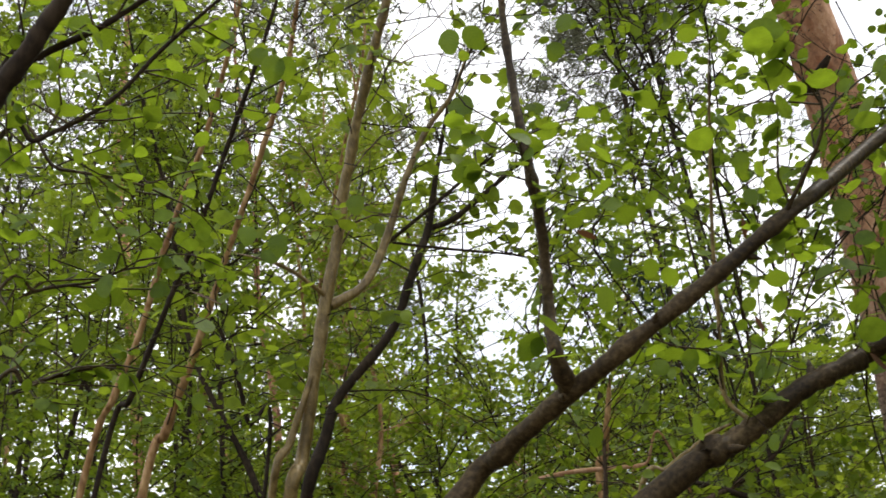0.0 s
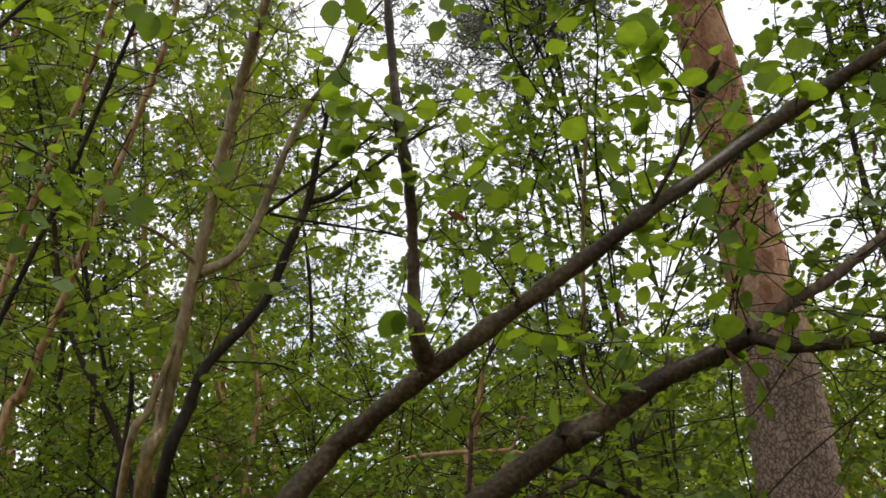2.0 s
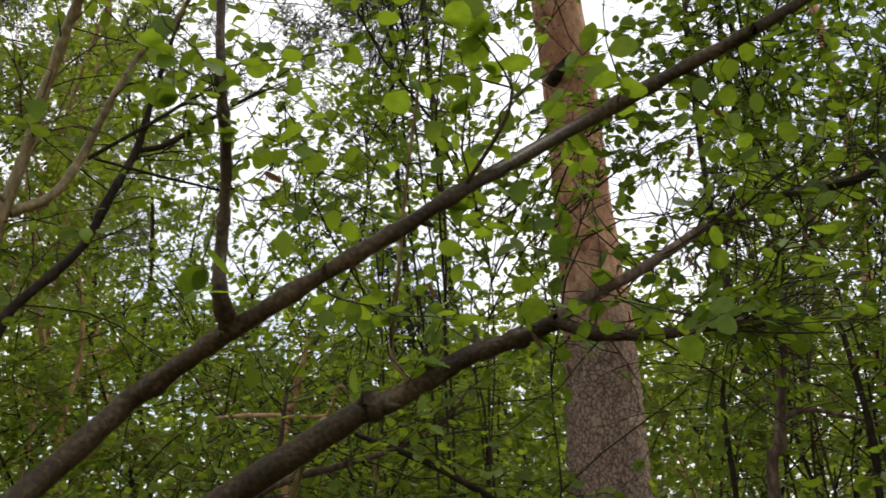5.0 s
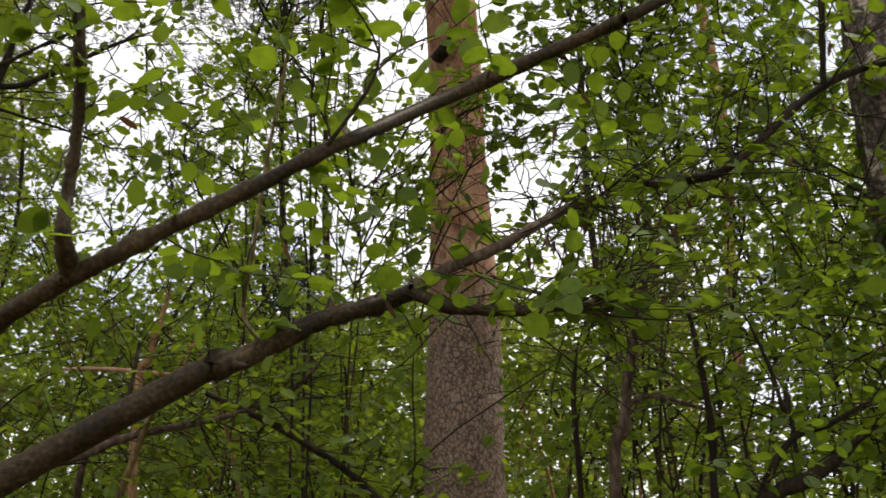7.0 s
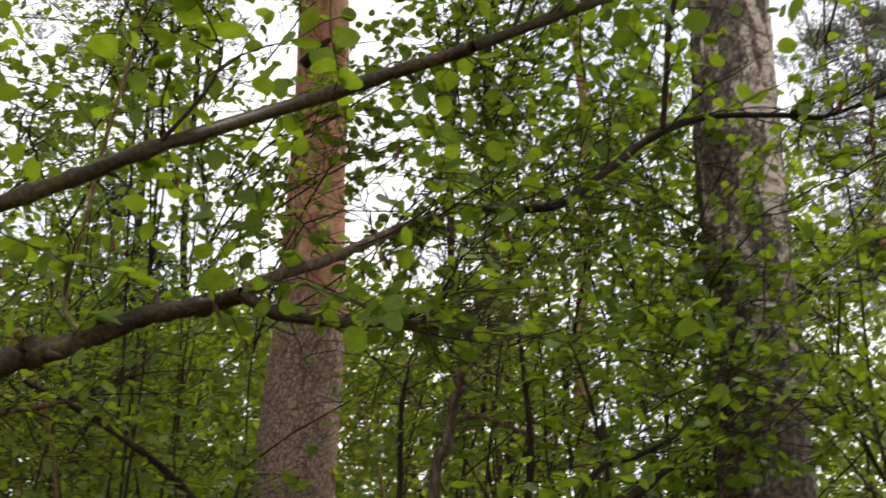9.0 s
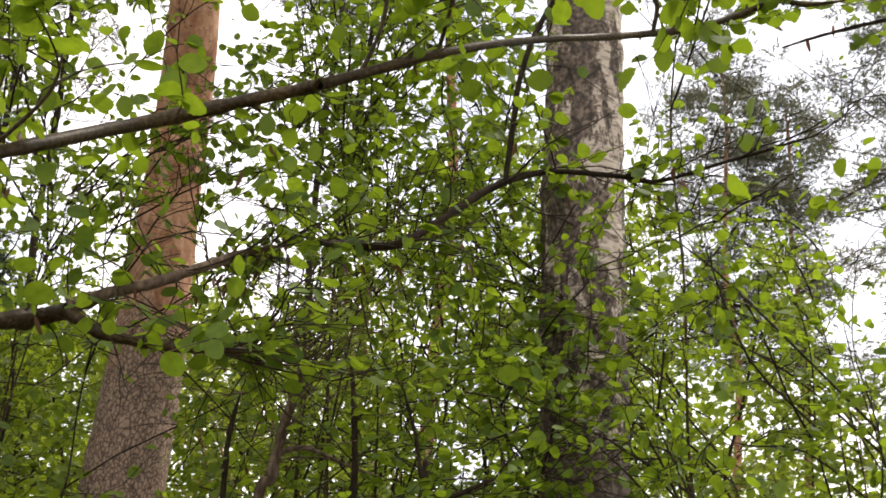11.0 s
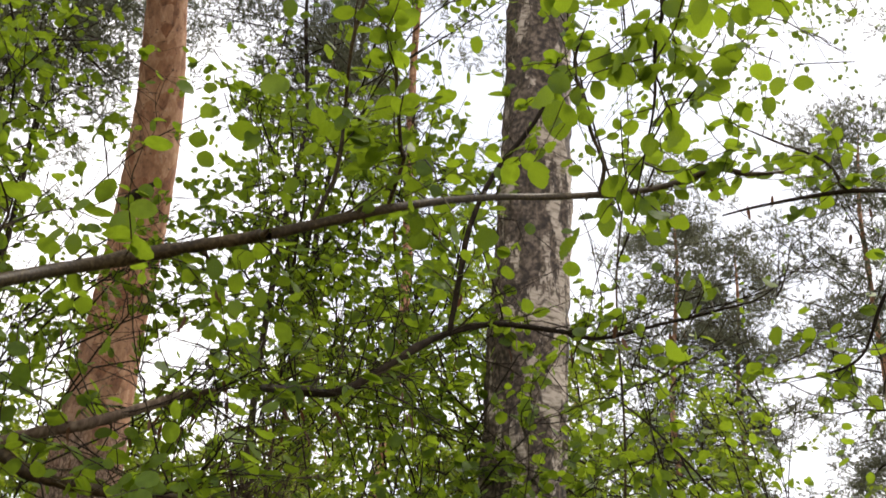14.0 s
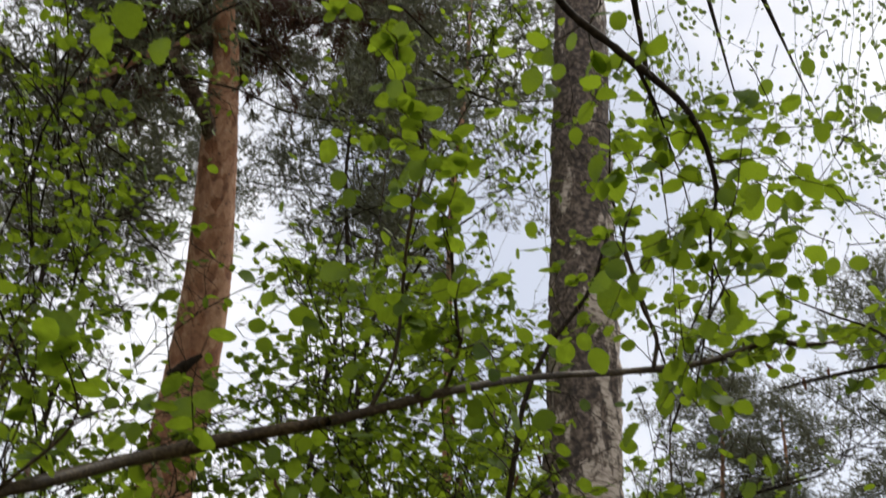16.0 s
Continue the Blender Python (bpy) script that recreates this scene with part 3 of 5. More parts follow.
def pine(x, y, height, girth, seed, f0=0.6, reach=2.6, boughs=26, shoots=60, lean=(0, 0), label="", size=0.17):
    rng = np.random.default_rng(seed)
    tree = thing("pine_tree", x, y, label or "tall pine with orange upper bark and ragged dark crown", "tree", "pines of the wood")
    h = np.linspace(0, 1, 9)
    c = np.column_stack([x + lean[0] * h, y + lean[1] * h, height * h])
    c[2:-1, :2] += 0.006 * height * rng.normal(size=(6, 2))
    trunk = np.column_stack([c, girth * (1 - 0.82 * h)])
    trunk[0, 2] = -0.15
    limb("trunk", trunk, DARK_BARK if girth < 0.095 else PINE_BARK, tree, seed, sides=14)
    conifer_crown(tree, rng, spline(trunk, 8), f0, 1.0, reach, boughs, shoots, size, DARK_BARK, NEEDLE, count=8, width=0.085)
    return tree


def spruce(x, y, height, seed):
    rng = np.random.default_rng(seed)
    tree = thing("spruce_tree", x, y, "dark green spruce behind the leafy undergrowth", "tree", "spruces of the wood")
    trunk = np.array([(x, y, -0.15, 0.12), (x, y, height * 0.5, 0.08), (x, y, height, 0.01)])
    limb("trunk", trunk, DARK_BARK, tree, seed)
    conifer_crown(tree, rng, spline(trunk, 12), 0.12, 1.0, 0.24 * height, 60, 30, 0.12, DARK_BARK, SPRUCE, droop=0.35, width=0.12, cone=True, count=6)
    return tree


def bark_trunk(name, rows, material, parent, seed, cell, depth, sides=72, per=40, stretch=0.45, label="", thin=1.0):
    """A thick trunk whose bark plates stand proud of the cracks between them."""
    path = spline(rows, per)
    v, f = rings(path, sides)
    ax = np.repeat(path[:, :3], sides, 0)
    out = v - ax
    out /= np.linalg.norm(out, axis=1, keepdims=True) + 1e-9
    lift = np.empty(len(v))
    for k, p in enumerate(v):
        q = Vector((p[0] / cell + seed, p[1] / cell, p[2] / cell * stretch))
        q = q + 0.35 * noise.noise_vector(q * 1.3)
        dist = noise.voronoi(q)[0]
        lift[k] = min(1.0, (dist[1] - dist[0]) * 2.6) + 0.5 * noise.noise(q * 2.3) + 0.9 * noise.noise(q * 0.25)
    v = v + out * (depth * np.interp(v[:, 2], [2.5, 5.0], [1.0, thin]) * (lift - 0.5))[:, None]
    return part(name, mesh_of(name, v, f), material, parent, label)


# the big pine and its neighbours
pine_main = thing("pine_tree", 2.59, 6.7, "tall pine with grey plated lower bark and orange upper bark", "tree", "pines of the wood")
PINE = [(2.594, 6.740, -0.200, 0.3361), (2.594, 6.690, 1.061, 0.2801), (2.629, 6.657, 2.459, 0.2518), (2.670, 6.633, 3.310, 0.2253), (2.687, 6.662, 4.159, 0.1930), (2.675, 6.583, 4.945, 0.1813), (2.594, 6.420, 5.723, 0.1663), (2.440, 6.225, 6.351, 0.1447), (2.275, 6.029, 6.947, 0.1240), (2.152, 5.867, 7.365, 0.0943), (2.015, 5.757, 7.768, 0.0820), (1.950, 5.800, 9.600, 0.0700), (2.050, 5.900, 12.000, 0.0500), (2.050, 5.900, 14.500, 0.0200)]
bark_trunk("trunk", PINE, PINE_BARK, pine_main, 3.0, 0.034, 0.011, sides=92, per=36, stretch=0.6, thin=0.35)
limb("limb", [(2.291, 6.082, 6.672, 0.0660), (2.172, 6.000, 6.819, 0.0560), (1.970, 5.983, 7.046, 0.0520), (1.844, 5.975, 7.177, 0.0490), (1.865, 5.936, 7.296, 0.0440), (2.019, 5.866, 7.455, 0.0370), (2.027, 5.807, 7.703, 0.0260)], DEAD_WOOD, pine_main, 5, label="crooked brown side limb")
limb("limb", [(1.78, 5.6, 7.06, 0.03), (1.53, 5.65, 6.75, 0.024), (1.27, 5.7, 6.42, 0.018), (0.9, 5.8, 6.2, 0.01)], PINE_BARK, pine_main, 7)
limb("stub", [(2.487, 6.423, 4.990, 0.0474), (2.521, 6.311, 5.035, 0.0407), (2.600, 6.243, 5.125, 0.0158)], DARK_BARK, pine_main, 6, label="dark dead branch stub")
conifer_crown(pine_main, np.random.default_rng(21), spline(PINE, 8), 0.77, 1.0, 2.4, 52, 240, 0.095, DARK_BARK, NEEDLE, count=9, width=0.08)

rng_p = np.random.default_rng(23)
low_boughs = twig_paths(rng_p, np.array([(0.9, 5.8, 6.2), (1.1, 5.75, 6.35), (1.53, 5.65, 6.8), (1.3, 5.7, 6.5), (1.97, 5.6, 7.6)] * 5) + rng_p.normal(size=(25, 3)) * 0.15, rng_p.normal(size=(25, 3)) * (1, 0.6, 0.5) + (-0.9, 0, -0.15), 1.5, bend=0.2, steps=6, radius=0.012)
part("bough_work", tubes("bough_work", low_boughs, 4), DARK_BARK, pine_main, "dry brown drooping twigs", "stuff")
lp_, lw_ = along(low_boughs, rng_p, 46)
part("crown", needle_tufts("crown", rng_p, lp_ + 0.12 * rng_p.normal(size=lp_.shape), lw_, 0.10, count=10, width=0.075), NEEDLE, pine_main, "dark grey-green needles in ragged clumps", "stuff")
for az, d, height, girth, f0, reach, seed in [
    (11.2, 18, 16.2, 0.09, 0.66, 2.7, 31), (14.0, 19, 20, 0.09, 0.62, 2.2, 30), (30.5, 18, 20, 0.09, 0.62, 1.9, 33), (34.3, 18, 24, 0.135, 0.72, 3.0, 34), (28.0, 16, 18.5, 0.08, 0.68, 1.6, 32),
    (49.4, 25, 15.4, 0.13, 0.50, 1.75, 35), (52.7, 26, 14.5, 0.13, 0.55, 1.5, 36), (59.9, 21, 14.4, 0.13, 0.42, 1.8, 37), (66, 22, 17, 0.14, 0.36, 2.6, 38),
    (-17, 17, 22, 0.12, 0.42, 3.0, 39), (-24, 19, 20, 0.12, 0.40, 3.0, 40), (-10, 20, 19, 0.10, 0.42, 2.8, 41), (-4.5, 24, 19, 0.10, 0.5, 2.4, 42)]:
    p = polar(az, d)
    pine(p[0], p[1], height, girth, seed, f0, reach, boughs=60 if az > 45 else 50, shoots=180 if 27 < az < 40 else 165 if az > 0 else 140, size=0.105)
for az, d, height, seed in [(10.5, 17, 8.0, 51), (12.5, 18, 7.2, 52), (18, 24, 8.5, 53), (30, 22, 8, 54), (-12, 21, 9, 55)]:
    p = polar(az, d)
    spruce(p[0], p[1], height, seed)

# the old birch
birch = thing("birch_tree", 3.77, 3.7, "old birch with white papery bark and black fissures", "tree")
BIRCH = [(3.814, 3.769, -0.200, 0.3127), (3.784, 3.749, 0.991, 0.2320), (3.778, 3.754, 2.509, 0.2048), (3.786, 3.762, 3.326, 0.2015), (3.776, 3.746, 4.243, 0.1944), (3.727, 3.696, 5.045, 0.1805), (3.671, 3.647, 5.932, 0.1693), (3.623, 3.612, 7.010, 0.1563), (3.660, 3.600, 9.400, 0.1200), (3.800, 3.750, 13.000, 0.0700), (3.900, 3.800, 16.000, 0.0150)]
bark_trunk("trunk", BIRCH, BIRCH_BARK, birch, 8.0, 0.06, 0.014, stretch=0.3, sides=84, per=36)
rng_b = np.random.default_rng(77)
birch_twigs = []
for k in range(80):
    q0 = np.array([rng_b.uniform(3.2, 6.8), rng_b.uniform(1.6, 5.2), rng_b.uniform(6.6, 9.2)])
    birch_twigs += twig_paths(rng_b, [q0], [np.array([0.2, 0.1, -1.0])], 1.7, bend=0.16, steps=7, radius=0.003)
for a in range(9):
    e = birch_twigs[a * 5][0]
    z0 = min(13.0, e[2] + 1.5)
    limb("limb", [(3.66, 3.6, z0 - 0.6, 0.05), (3.66 + 0.5 * (e[0] - 3.66), 3.6 + 0.5 * (e[1] - 3.6), z0 + 0.3, 0.03), (e[0], e[1], e[2], 0.006)], DARK_BARK, birch, a)
part("twig_work", tubes("twig_work", birch_twigs, 4), DARK_BARK, birch, "thin hanging twigs", "stuff")
bp_, bw_ = along(birch_twigs, rng_b, 34)
part("crown", leaf_mesh("crown", rng_b, bp_ + 0.05 * rng_b.normal(size=bp_.shape), bw_, 0.042, "mid", 0.3), BIRCH_LEAF, birch, "small birch leaves on hanging twigs", "stuff")

# ---- the undergrowth: young trees and bushes, thick below and open above ----
rng_u = np.random.default_rng(5)
UNDER = []
# storeys behind one another: distances, step in degrees, crown width, leaves
for d0, d1, step, wide, many in [(7.2, 8.7, 4.6, 1.4, 2900), (9.2, 11.7, 4.1, 1.5, 3100), (12.4, 15.5, 3.3, 1.6, 4200), (17.7, 22.3, 3.2, 2.0, 2700)]:
    for az in np.arange(-34, 72, step) + rng_u.uniform(-0.8, 0.8, len(np.arange(-34, 72, step))):
        d = rng_u.uniform(d0, d1)
        if d < 9 and (13.5 < az < 28 or az > 46) or 34.9 < az < 37.4:
            continue
        top = np.interp(az, [-34, -6, -2, 1, 14, 25, 32, 42, 48, 56], [36, 35, 30, 17, 13.5, 14, 21, 24.5, 17.5, 13]) * rng_u.uniform(0.88, 1.1)
        thick = np.interp(az, [-2, 2, 24, 28, 46, 60], [0.95, 0.95, 0.92, 0.6, 0.66, 0.75])
        UNDER.append((az, d, top, wide * rng_u.uniform(0.8, 1.2), int(many * thick * rng_u.uniform(0.8, 1.2))))
# thin taller ones that stand out against the sky
for k in range(11):
    UNDER.append((2 + 3.3 * k + rng_u.uniform(-1, 1), rng_u.uniform(13, 18), rng_u.uniform(21, 25) + 0.15 * k, 1.5, 1300))
# unseen trees added behind the path, to shape the light that comes from there
for az in range(100, 260, 22):
    UNDER.append((az + rng_u.uniform(-5, 5), rng_u.uniform(6.2, 9.0), 36.0, 1.8, 1500))
for az, d, top, spread, leaves in UNDER:
    p = polar(az, d)
    hgt = 1.6 + d * math.tan(radians(top))
    broadleaf(p[0], p[1], hgt, 0.006 + (0.0024 if leaves == 1300 else 0.0034) * hgt, spread, leaves, 0.055 if d < 11 else 0.065 if d < 17 else 0.086, int(1000 + az * 10 + d * 7), lean=(rng_u.normal() * 1.1, rng_u.normal() * 0.6), low=0.12, kind="mid" if d < 8 else "far" if d < 9.8 else "dot", bark=DARK_BARK if rng_u.random() < 0.6 else TAN_BARK, group="young trees of the undergrowth")



# hazels of the lower storey: arching leafy rods between the tall trunks
ROUGH = []


def hazel_bush(x, y, tips, seed, size=0.055, twigs=10, leaves=7, length=0.42, leaf=None, kind="mid", label=""):
    rng = np.random.default_rng(seed)
    bush = thing("hazel_shrub", x, y, label or "slender hazel with spreading boughs in fresh leaf", "shrub", "hazel shrubs")
    top = max(t[2] for t in tips) + 0.2
    mid = np.mean(tips, 0)
    lean = (mid[:2] - (x, y)) * 0.5
    h = np.linspace(0, 1, 9)
    c = np.column_stack([x + lean[0] * h**2, y + lean[1] * h**2, -0.1 + (top + 0.1) * h])
    c[1:, :2] += np.cumsum(0.075 * rng.normal(size=(8, 2)), 0)
    stem = np.column_stack([c, 0.0105 * (1 - 0.82 * h)])
    limb("stem", stem, DARK_BARK if rng.random() < 0.5 else HAZEL_BARK, bush, seed, sides=7)
    if not -2.5 < math.degrees(math.atan2(mid[0], mid[1])) < 6:
        leafy_twigs(bush, stem, 18, 0.4, leaves, size, seed * 13, bark=DARK_BARK, leaf=leaf or HAZEL_LEAF, kind=kind, span=(0.42, 1.0), rise=0.05, radius=0.0024)
    path = spline(stem, 9)
    for k, tip in enumerate(tips):
        flat = np.linalg.norm(tip[:2] - path[:, :2], axis=1)
        root = path[np.argmin(np.abs(path[:, 2] - (tip[2] - 0.15 - 0.3 * flat)))]
        way = tip - root[:3]
        bow = root[:3] + 0.4 * way + rng.normal(size=3) * 0.10 + (0, 0, 0.12)
        bend = root[:3] + 0.75 * way + rng.normal(size=3) * 0.08 + (0, 0, 0.08)
        rod = [(*root[:3], 0.0062), (*bow, 0.0050), (*bend, 0.0036), (*tip, 0.0018)]
        limb("limb", rod, DARK_BARK, bush, seed + k, sides=5)
        leafy_twigs(bush, rod, twigs, length, leaves, size, seed * 31 + k, bark=DARK_BARK, leaf=leaf or HAZEL_LEAF, kind=kind, span=(0.25, 1.0), rise=0.1, radius=0.0026)
        ROUGH.append((bush, rod))


OPEN = [(-1.5, 5.6, 20, 40), (20.5, 25, 27, 36), (45, 62, 23, 33), (16.0, 26.0, 0, 18.5), (25.5, 28, 16, 23), (40, 45.5, 17, 29)]
# clusters: bearings, heights in degrees, distances, bushes, rods on each
STANDS = [
    (-27, -2, 6, 40, 6.4, 9.0, 7, 5), (6, 21, 25, 38, 3.8, 6.0, 2, 5), (26, 46, 4, 34, 4.4, 6.8, 10, 5), (26, 41, 20, 33, 4.6, 6.4, 2, 5),
    (44, 54, 3, 22, 6.2, 9.0, 4, 5), (46, 54, 8, 22, 3.8, 5.0, 2, 3), (40, 49, 6, 30, 4.0, 4.9, 3, 5), (5, 20, 32, 50, 3.2, 5.5, 3, 5),
]
BOUGHS = [
    (28, 46, 30, 48, 4.2, 5.8, 2, 5), (46, 66, 35, 48, 3.5, 6, 1, 4), (-4, 16, 5, 16, 6, 9, 5, 5), (37, 44, 10, 19, 4.5, 5.6, 1, 5),
    (24, 34, 21, 29, 4.5, 5.8, 2, 5), (5, 17, 15, 25, 5.5, 8.5, 3, 5), (23, 30, 17, 27, 4.4, 6.0, 1, 5), (31, 43, 17, 31, 4.6, 6.4, 3, 5), (-17, -5, 23, 36, 6.5, 9.0, 4, 5), (-8, 4, 9, 21, 6.5, 9.5, 3, 5),
]
rng_h = np.random.default_rng(8)
for az0, az1, el0, el1, d0, d1, bushes, rods in STANDS + BOUGHS:
    for n in range(bushes):
        tips = []
        for _ in range(400):
            az, el, d = rng_h.uniform(az0, az1), rng_h.uniform(el0, el1), rng_h.uniform(d0, d1)
            if len(tips) < rods and not any(a0 < az < a1 and e0 < el < e1 for a0, a1, e0, e1 in OPEN) and (not tips or np.linalg.norm(polar(az, d)[:2] - tips[0][:2]) < 2.4):
                tips.append(polar(az, d, 1.6 + d * math.tan(radians(el))))
        mid = np.mean(tips, 0)
        far = mid[:2] * (1 + 1.2 / np.linalg.norm(mid[:2])) + np.array([mid[1], -mid[0]]) / np.linalg.norm(mid[:2]) * rng_h.uniform(-1.5, 1.5)
        if 16 < math.degrees(math.atan2(far[0], far[1])) < 26 and np.linalg.norm(far) < 8:
            far = polar(14.5, np.linalg.norm(far))[:2]
        hazel_bush(far[0], far[1], tips, int(2000 + 37 * n + az0 * 11 + el0), size=0.055 if d0 < 6 else 0.046)

# the far wood all round
rng_f = np.random.default_rng(11)
fn = 105000
fa, fd = np.where(rng_f.random(fn) < 0.87, np.where(rng_f.random(fn) < 0.13, rng_f.uniform(-36, 2, fn), rng_f.uniform(-50, 85, fn)), rng_f.uniform(85, 310, fn)), rng_f.uniform(25, 44, fn)
fz = rng_f.beta(1.0, 1.25, fn) * (np.interp(fa, [-50, -5, 1, 25, 31, 34, 38, 41, 46, 52, 85], [17, 17, 9, 8.5, 10.5, 5.5, 5.5, 10.5, 11, 7.5, 7.5]) + 1.4 * np.sin(np.radians(fa * 7)) + 1.0 * np.sin(np.radians(fa * 17 + 40)))
far_mesh = leaf_mesh("far_wood", rng_f, np.column_stack([np.sin(np.radians(fa)) * fd, np.cos(np.radians(fa)) * fd, fz]), rng_f.normal(size=(fn, 3)), 0.23, "dot", 0.2)
far_mesh.materials.append(FAR_LEAF)
tagged(new("far_wood", far_mesh), "distant leafy wood that closes the view", "wood", kind="stuff")

# ---- the near hazel with its two long slanting stems ----
hazel = thing("hazel_shrub", -1.45, 2.75, "large hazel shrub with slanting brown stems and fresh leaves", "shrub", "hazel shrubs")
B1 = [(-0.063, 2.765, 2.109, 0.0275), (0.073, 2.698, 2.192, 0.0248), (0.235, 2.523, 2.262, 0.0232), (0.417, 2.439, 2.345, 0.0190), (0.625, 2.407, 2.461, 0.0182), (0.834, 2.410, 2.584, 0.0171), (1.197, 2.604, 2.836, 0.0195), (1.568, 2.473, 3.009, 0.0188), (1.608, 2.374, 3.005, 0.0168), (1.997, 2.315, 3.219, 0.0142), (2.387, 2.387, 3.433, 0.0124), (2.857, 2.438, 3.642, 0.0133), (3.193, 2.391, 3.785, 0.0130), (3.357, 2.342, 3.877, 0.0128), (3.457, 2.264, 3.931, 0.0117), (3.596, 2.216, 3.943, 0.0095), (3.737, 2.157, 3.985, 0.0061)]
main_stem = limb("stem", [(-1.45, 2.75, -0.1, 0.06), (-1.15, 2.65, 0.7, 0.05), (-0.6, 2.52, 1.5, 0.037)] + B1[:9], HAZEL_BARK, hazel, 11, sides=14, knots=9)
limb("stem", B1[8:], HAZEL_BARK, hazel, 12, sides=12, knots=5)
S1 = [(0.232, 2.520, 2.266, 0.0248), (0.206, 2.443, 2.340, 0.0188), (0.210, 2.468, 2.445, 0.0152), (0.221, 2.447, 2.561, 0.0136), (0.226, 2.394, 2.663, 0.0136), (0.221, 2.343, 2.750, 0.0130), (0.215, 2.343, 2.882, 0.0116), (0.220, 2.353, 3.001, 0.0107), (0.230, 2.342, 3.189, 0.0092), (0.245, 2.30, 3.42, 0.0080), (0.27, 2.24, 3.75, 0.0065), (0.30, 2.18, 4.1, 0.003)]
main_shoot = limb("shoot", S1, HAZEL_BARK, hazel, 13, sides=12, knots=5)
B2 = [(0.550, 3.012, 2.132, 0.0345), (0.626, 2.981, 2.161, 0.0315), (0.734, 3.001, 2.213, 0.0300), (0.897, 2.999, 2.298, 0.0285), (1.029, 3.021, 2.352, 0.0270), (1.116, 3.072, 2.388, 0.0261), (1.177, 2.976, 2.394, 0.0241)]
limb("stem", [(-1.38, 2.8, -0.1, 0.066), (-0.9, 2.95, 0.9, 0.054), (-0.2, 3.1, 1.65, 0.044)] + B2, HAZEL_BARK, hazel, 14, sides=14, knots=6)
B2A, B2B = [(1.176, 2.974, 2.401, 0.0231), (1.286, 2.926, 2.461, 0.0182), (1.403, 2.868, 2.506, 0.0166), (1.579, 2.922, 2.616, 0.0155), (1.633, 2.928, 2.650, 0.0142), (1.703, 2.907, 2.677, 0.0107), (1.770, 2.871, 2.700, 0.0064)], [(1.176, 2.977, 2.389, 0.0214), (1.255, 2.875, 2.323, 0.0185), (1.395, 2.770, 2.290, 0.0158), (1.549, 2.725, 2.297, 0.0135), (1.632, 2.762, 2.310, 0.0116), (1.648, 2.804, 2.321, 0.0129), (1.949, 2.896, 2.352, 0.0091)]
limb("limb", B2A, DEAD_WOOD, hazel, 15, knots=4)
limb("limb", B2B, HAZEL_BARK, hazel, 16, knots=4)
C1, C1_UP = [(1.820, 2.703, 2.676, 0.0035), (1.864, 2.785, 2.708, 0.0081), (1.917, 2.872, 2.745, 0.0120), (2.021, 2.968, 2.792, 0.0154), (2.156, 2.942, 2.803, 0.0156), (2.271, 2.897, 2.855, 0.0137), (2.553, 2.867, 3.095, 0.0134), (2.788, 2.833, 3.215, 0.0118), (3.021, 2.704, 3.222, 0.0097), (3.140, 2.603, 3.199, 0.0076), (3.326, 2.421, 3.270, 0.0066), (3.582, 2.116, 3.371, 0.0044)], [(2.623, 2.856, 3.131, 0.0105), (2.606, 2.795, 3.347, 0.0116), (2.596, 2.735, 3.547, 0.0106), (2.636, 2.656, 3.747, 0.0097), (2.716, 2.506, 3.966, 0.0088), (2.706, 2.396, 4.166, 0.0066)]
limb("limb", C1, DARK_BARK, hazel, 17, knots=5)
limb("limb", C1_UP, DARK_BARK, hazel, 18)
T1, T2, T3, T4, V1 = [(1.725, 2.356, 3.069, 0.0066), (1.752, 2.291, 3.232, 0.0067), (1.736, 2.258, 3.418, 0.0059), (1.676, 2.157, 3.579, 0.0060), (1.642, 2.057, 3.789, 0.0061), (1.498, 2.016, 4.024, 0.0044), (1.438, 1.983, 4.192, 0.0036)], [(1.958, 2.321, 3.198, 0.0067), (1.940, 2.221, 3.331, 0.0060), (1.915, 2.204, 3.339, 0.0060), (1.820, 2.137, 3.595, 0.0052), (1.726, 2.017, 3.851, 0.0035)], [(2.958, 2.424, 3.685, 0.0085), (2.945, 2.387, 3.790, 0.0086), (2.885, 2.397, 3.916, 0.0076), (2.797, 2.358, 4.014, 0.0088), (2.748, 2.349, 4.150, 0.0066), (2.738, 2.251, 4.326, 0.0045)], [(0.772, 2.409, 2.547, 0.0060), (0.867, 2.251, 2.686, 0.0048), (0.877, 2.212, 2.812, 0.0034)], [(0.750, 3.001, 2.222, 0.0072), (0.690, 3.018, 2.319, 0.0072), (0.711, 2.955, 2.509, 0.0064), (0.732, 2.881, 2.720, 0.0056), (0.764, 2.775, 2.952, 0.0047), (0.795, 2.628, 3.205, 0.0032)]
for k, rows in enumerate((T1, T2, T3, T4)):
    limb("shoot", rows, HAZEL_BARK, hazel, 20 + k, sides=7)
limb("shoot", V1, PALE_BARK, hazel, 25, sides=7)
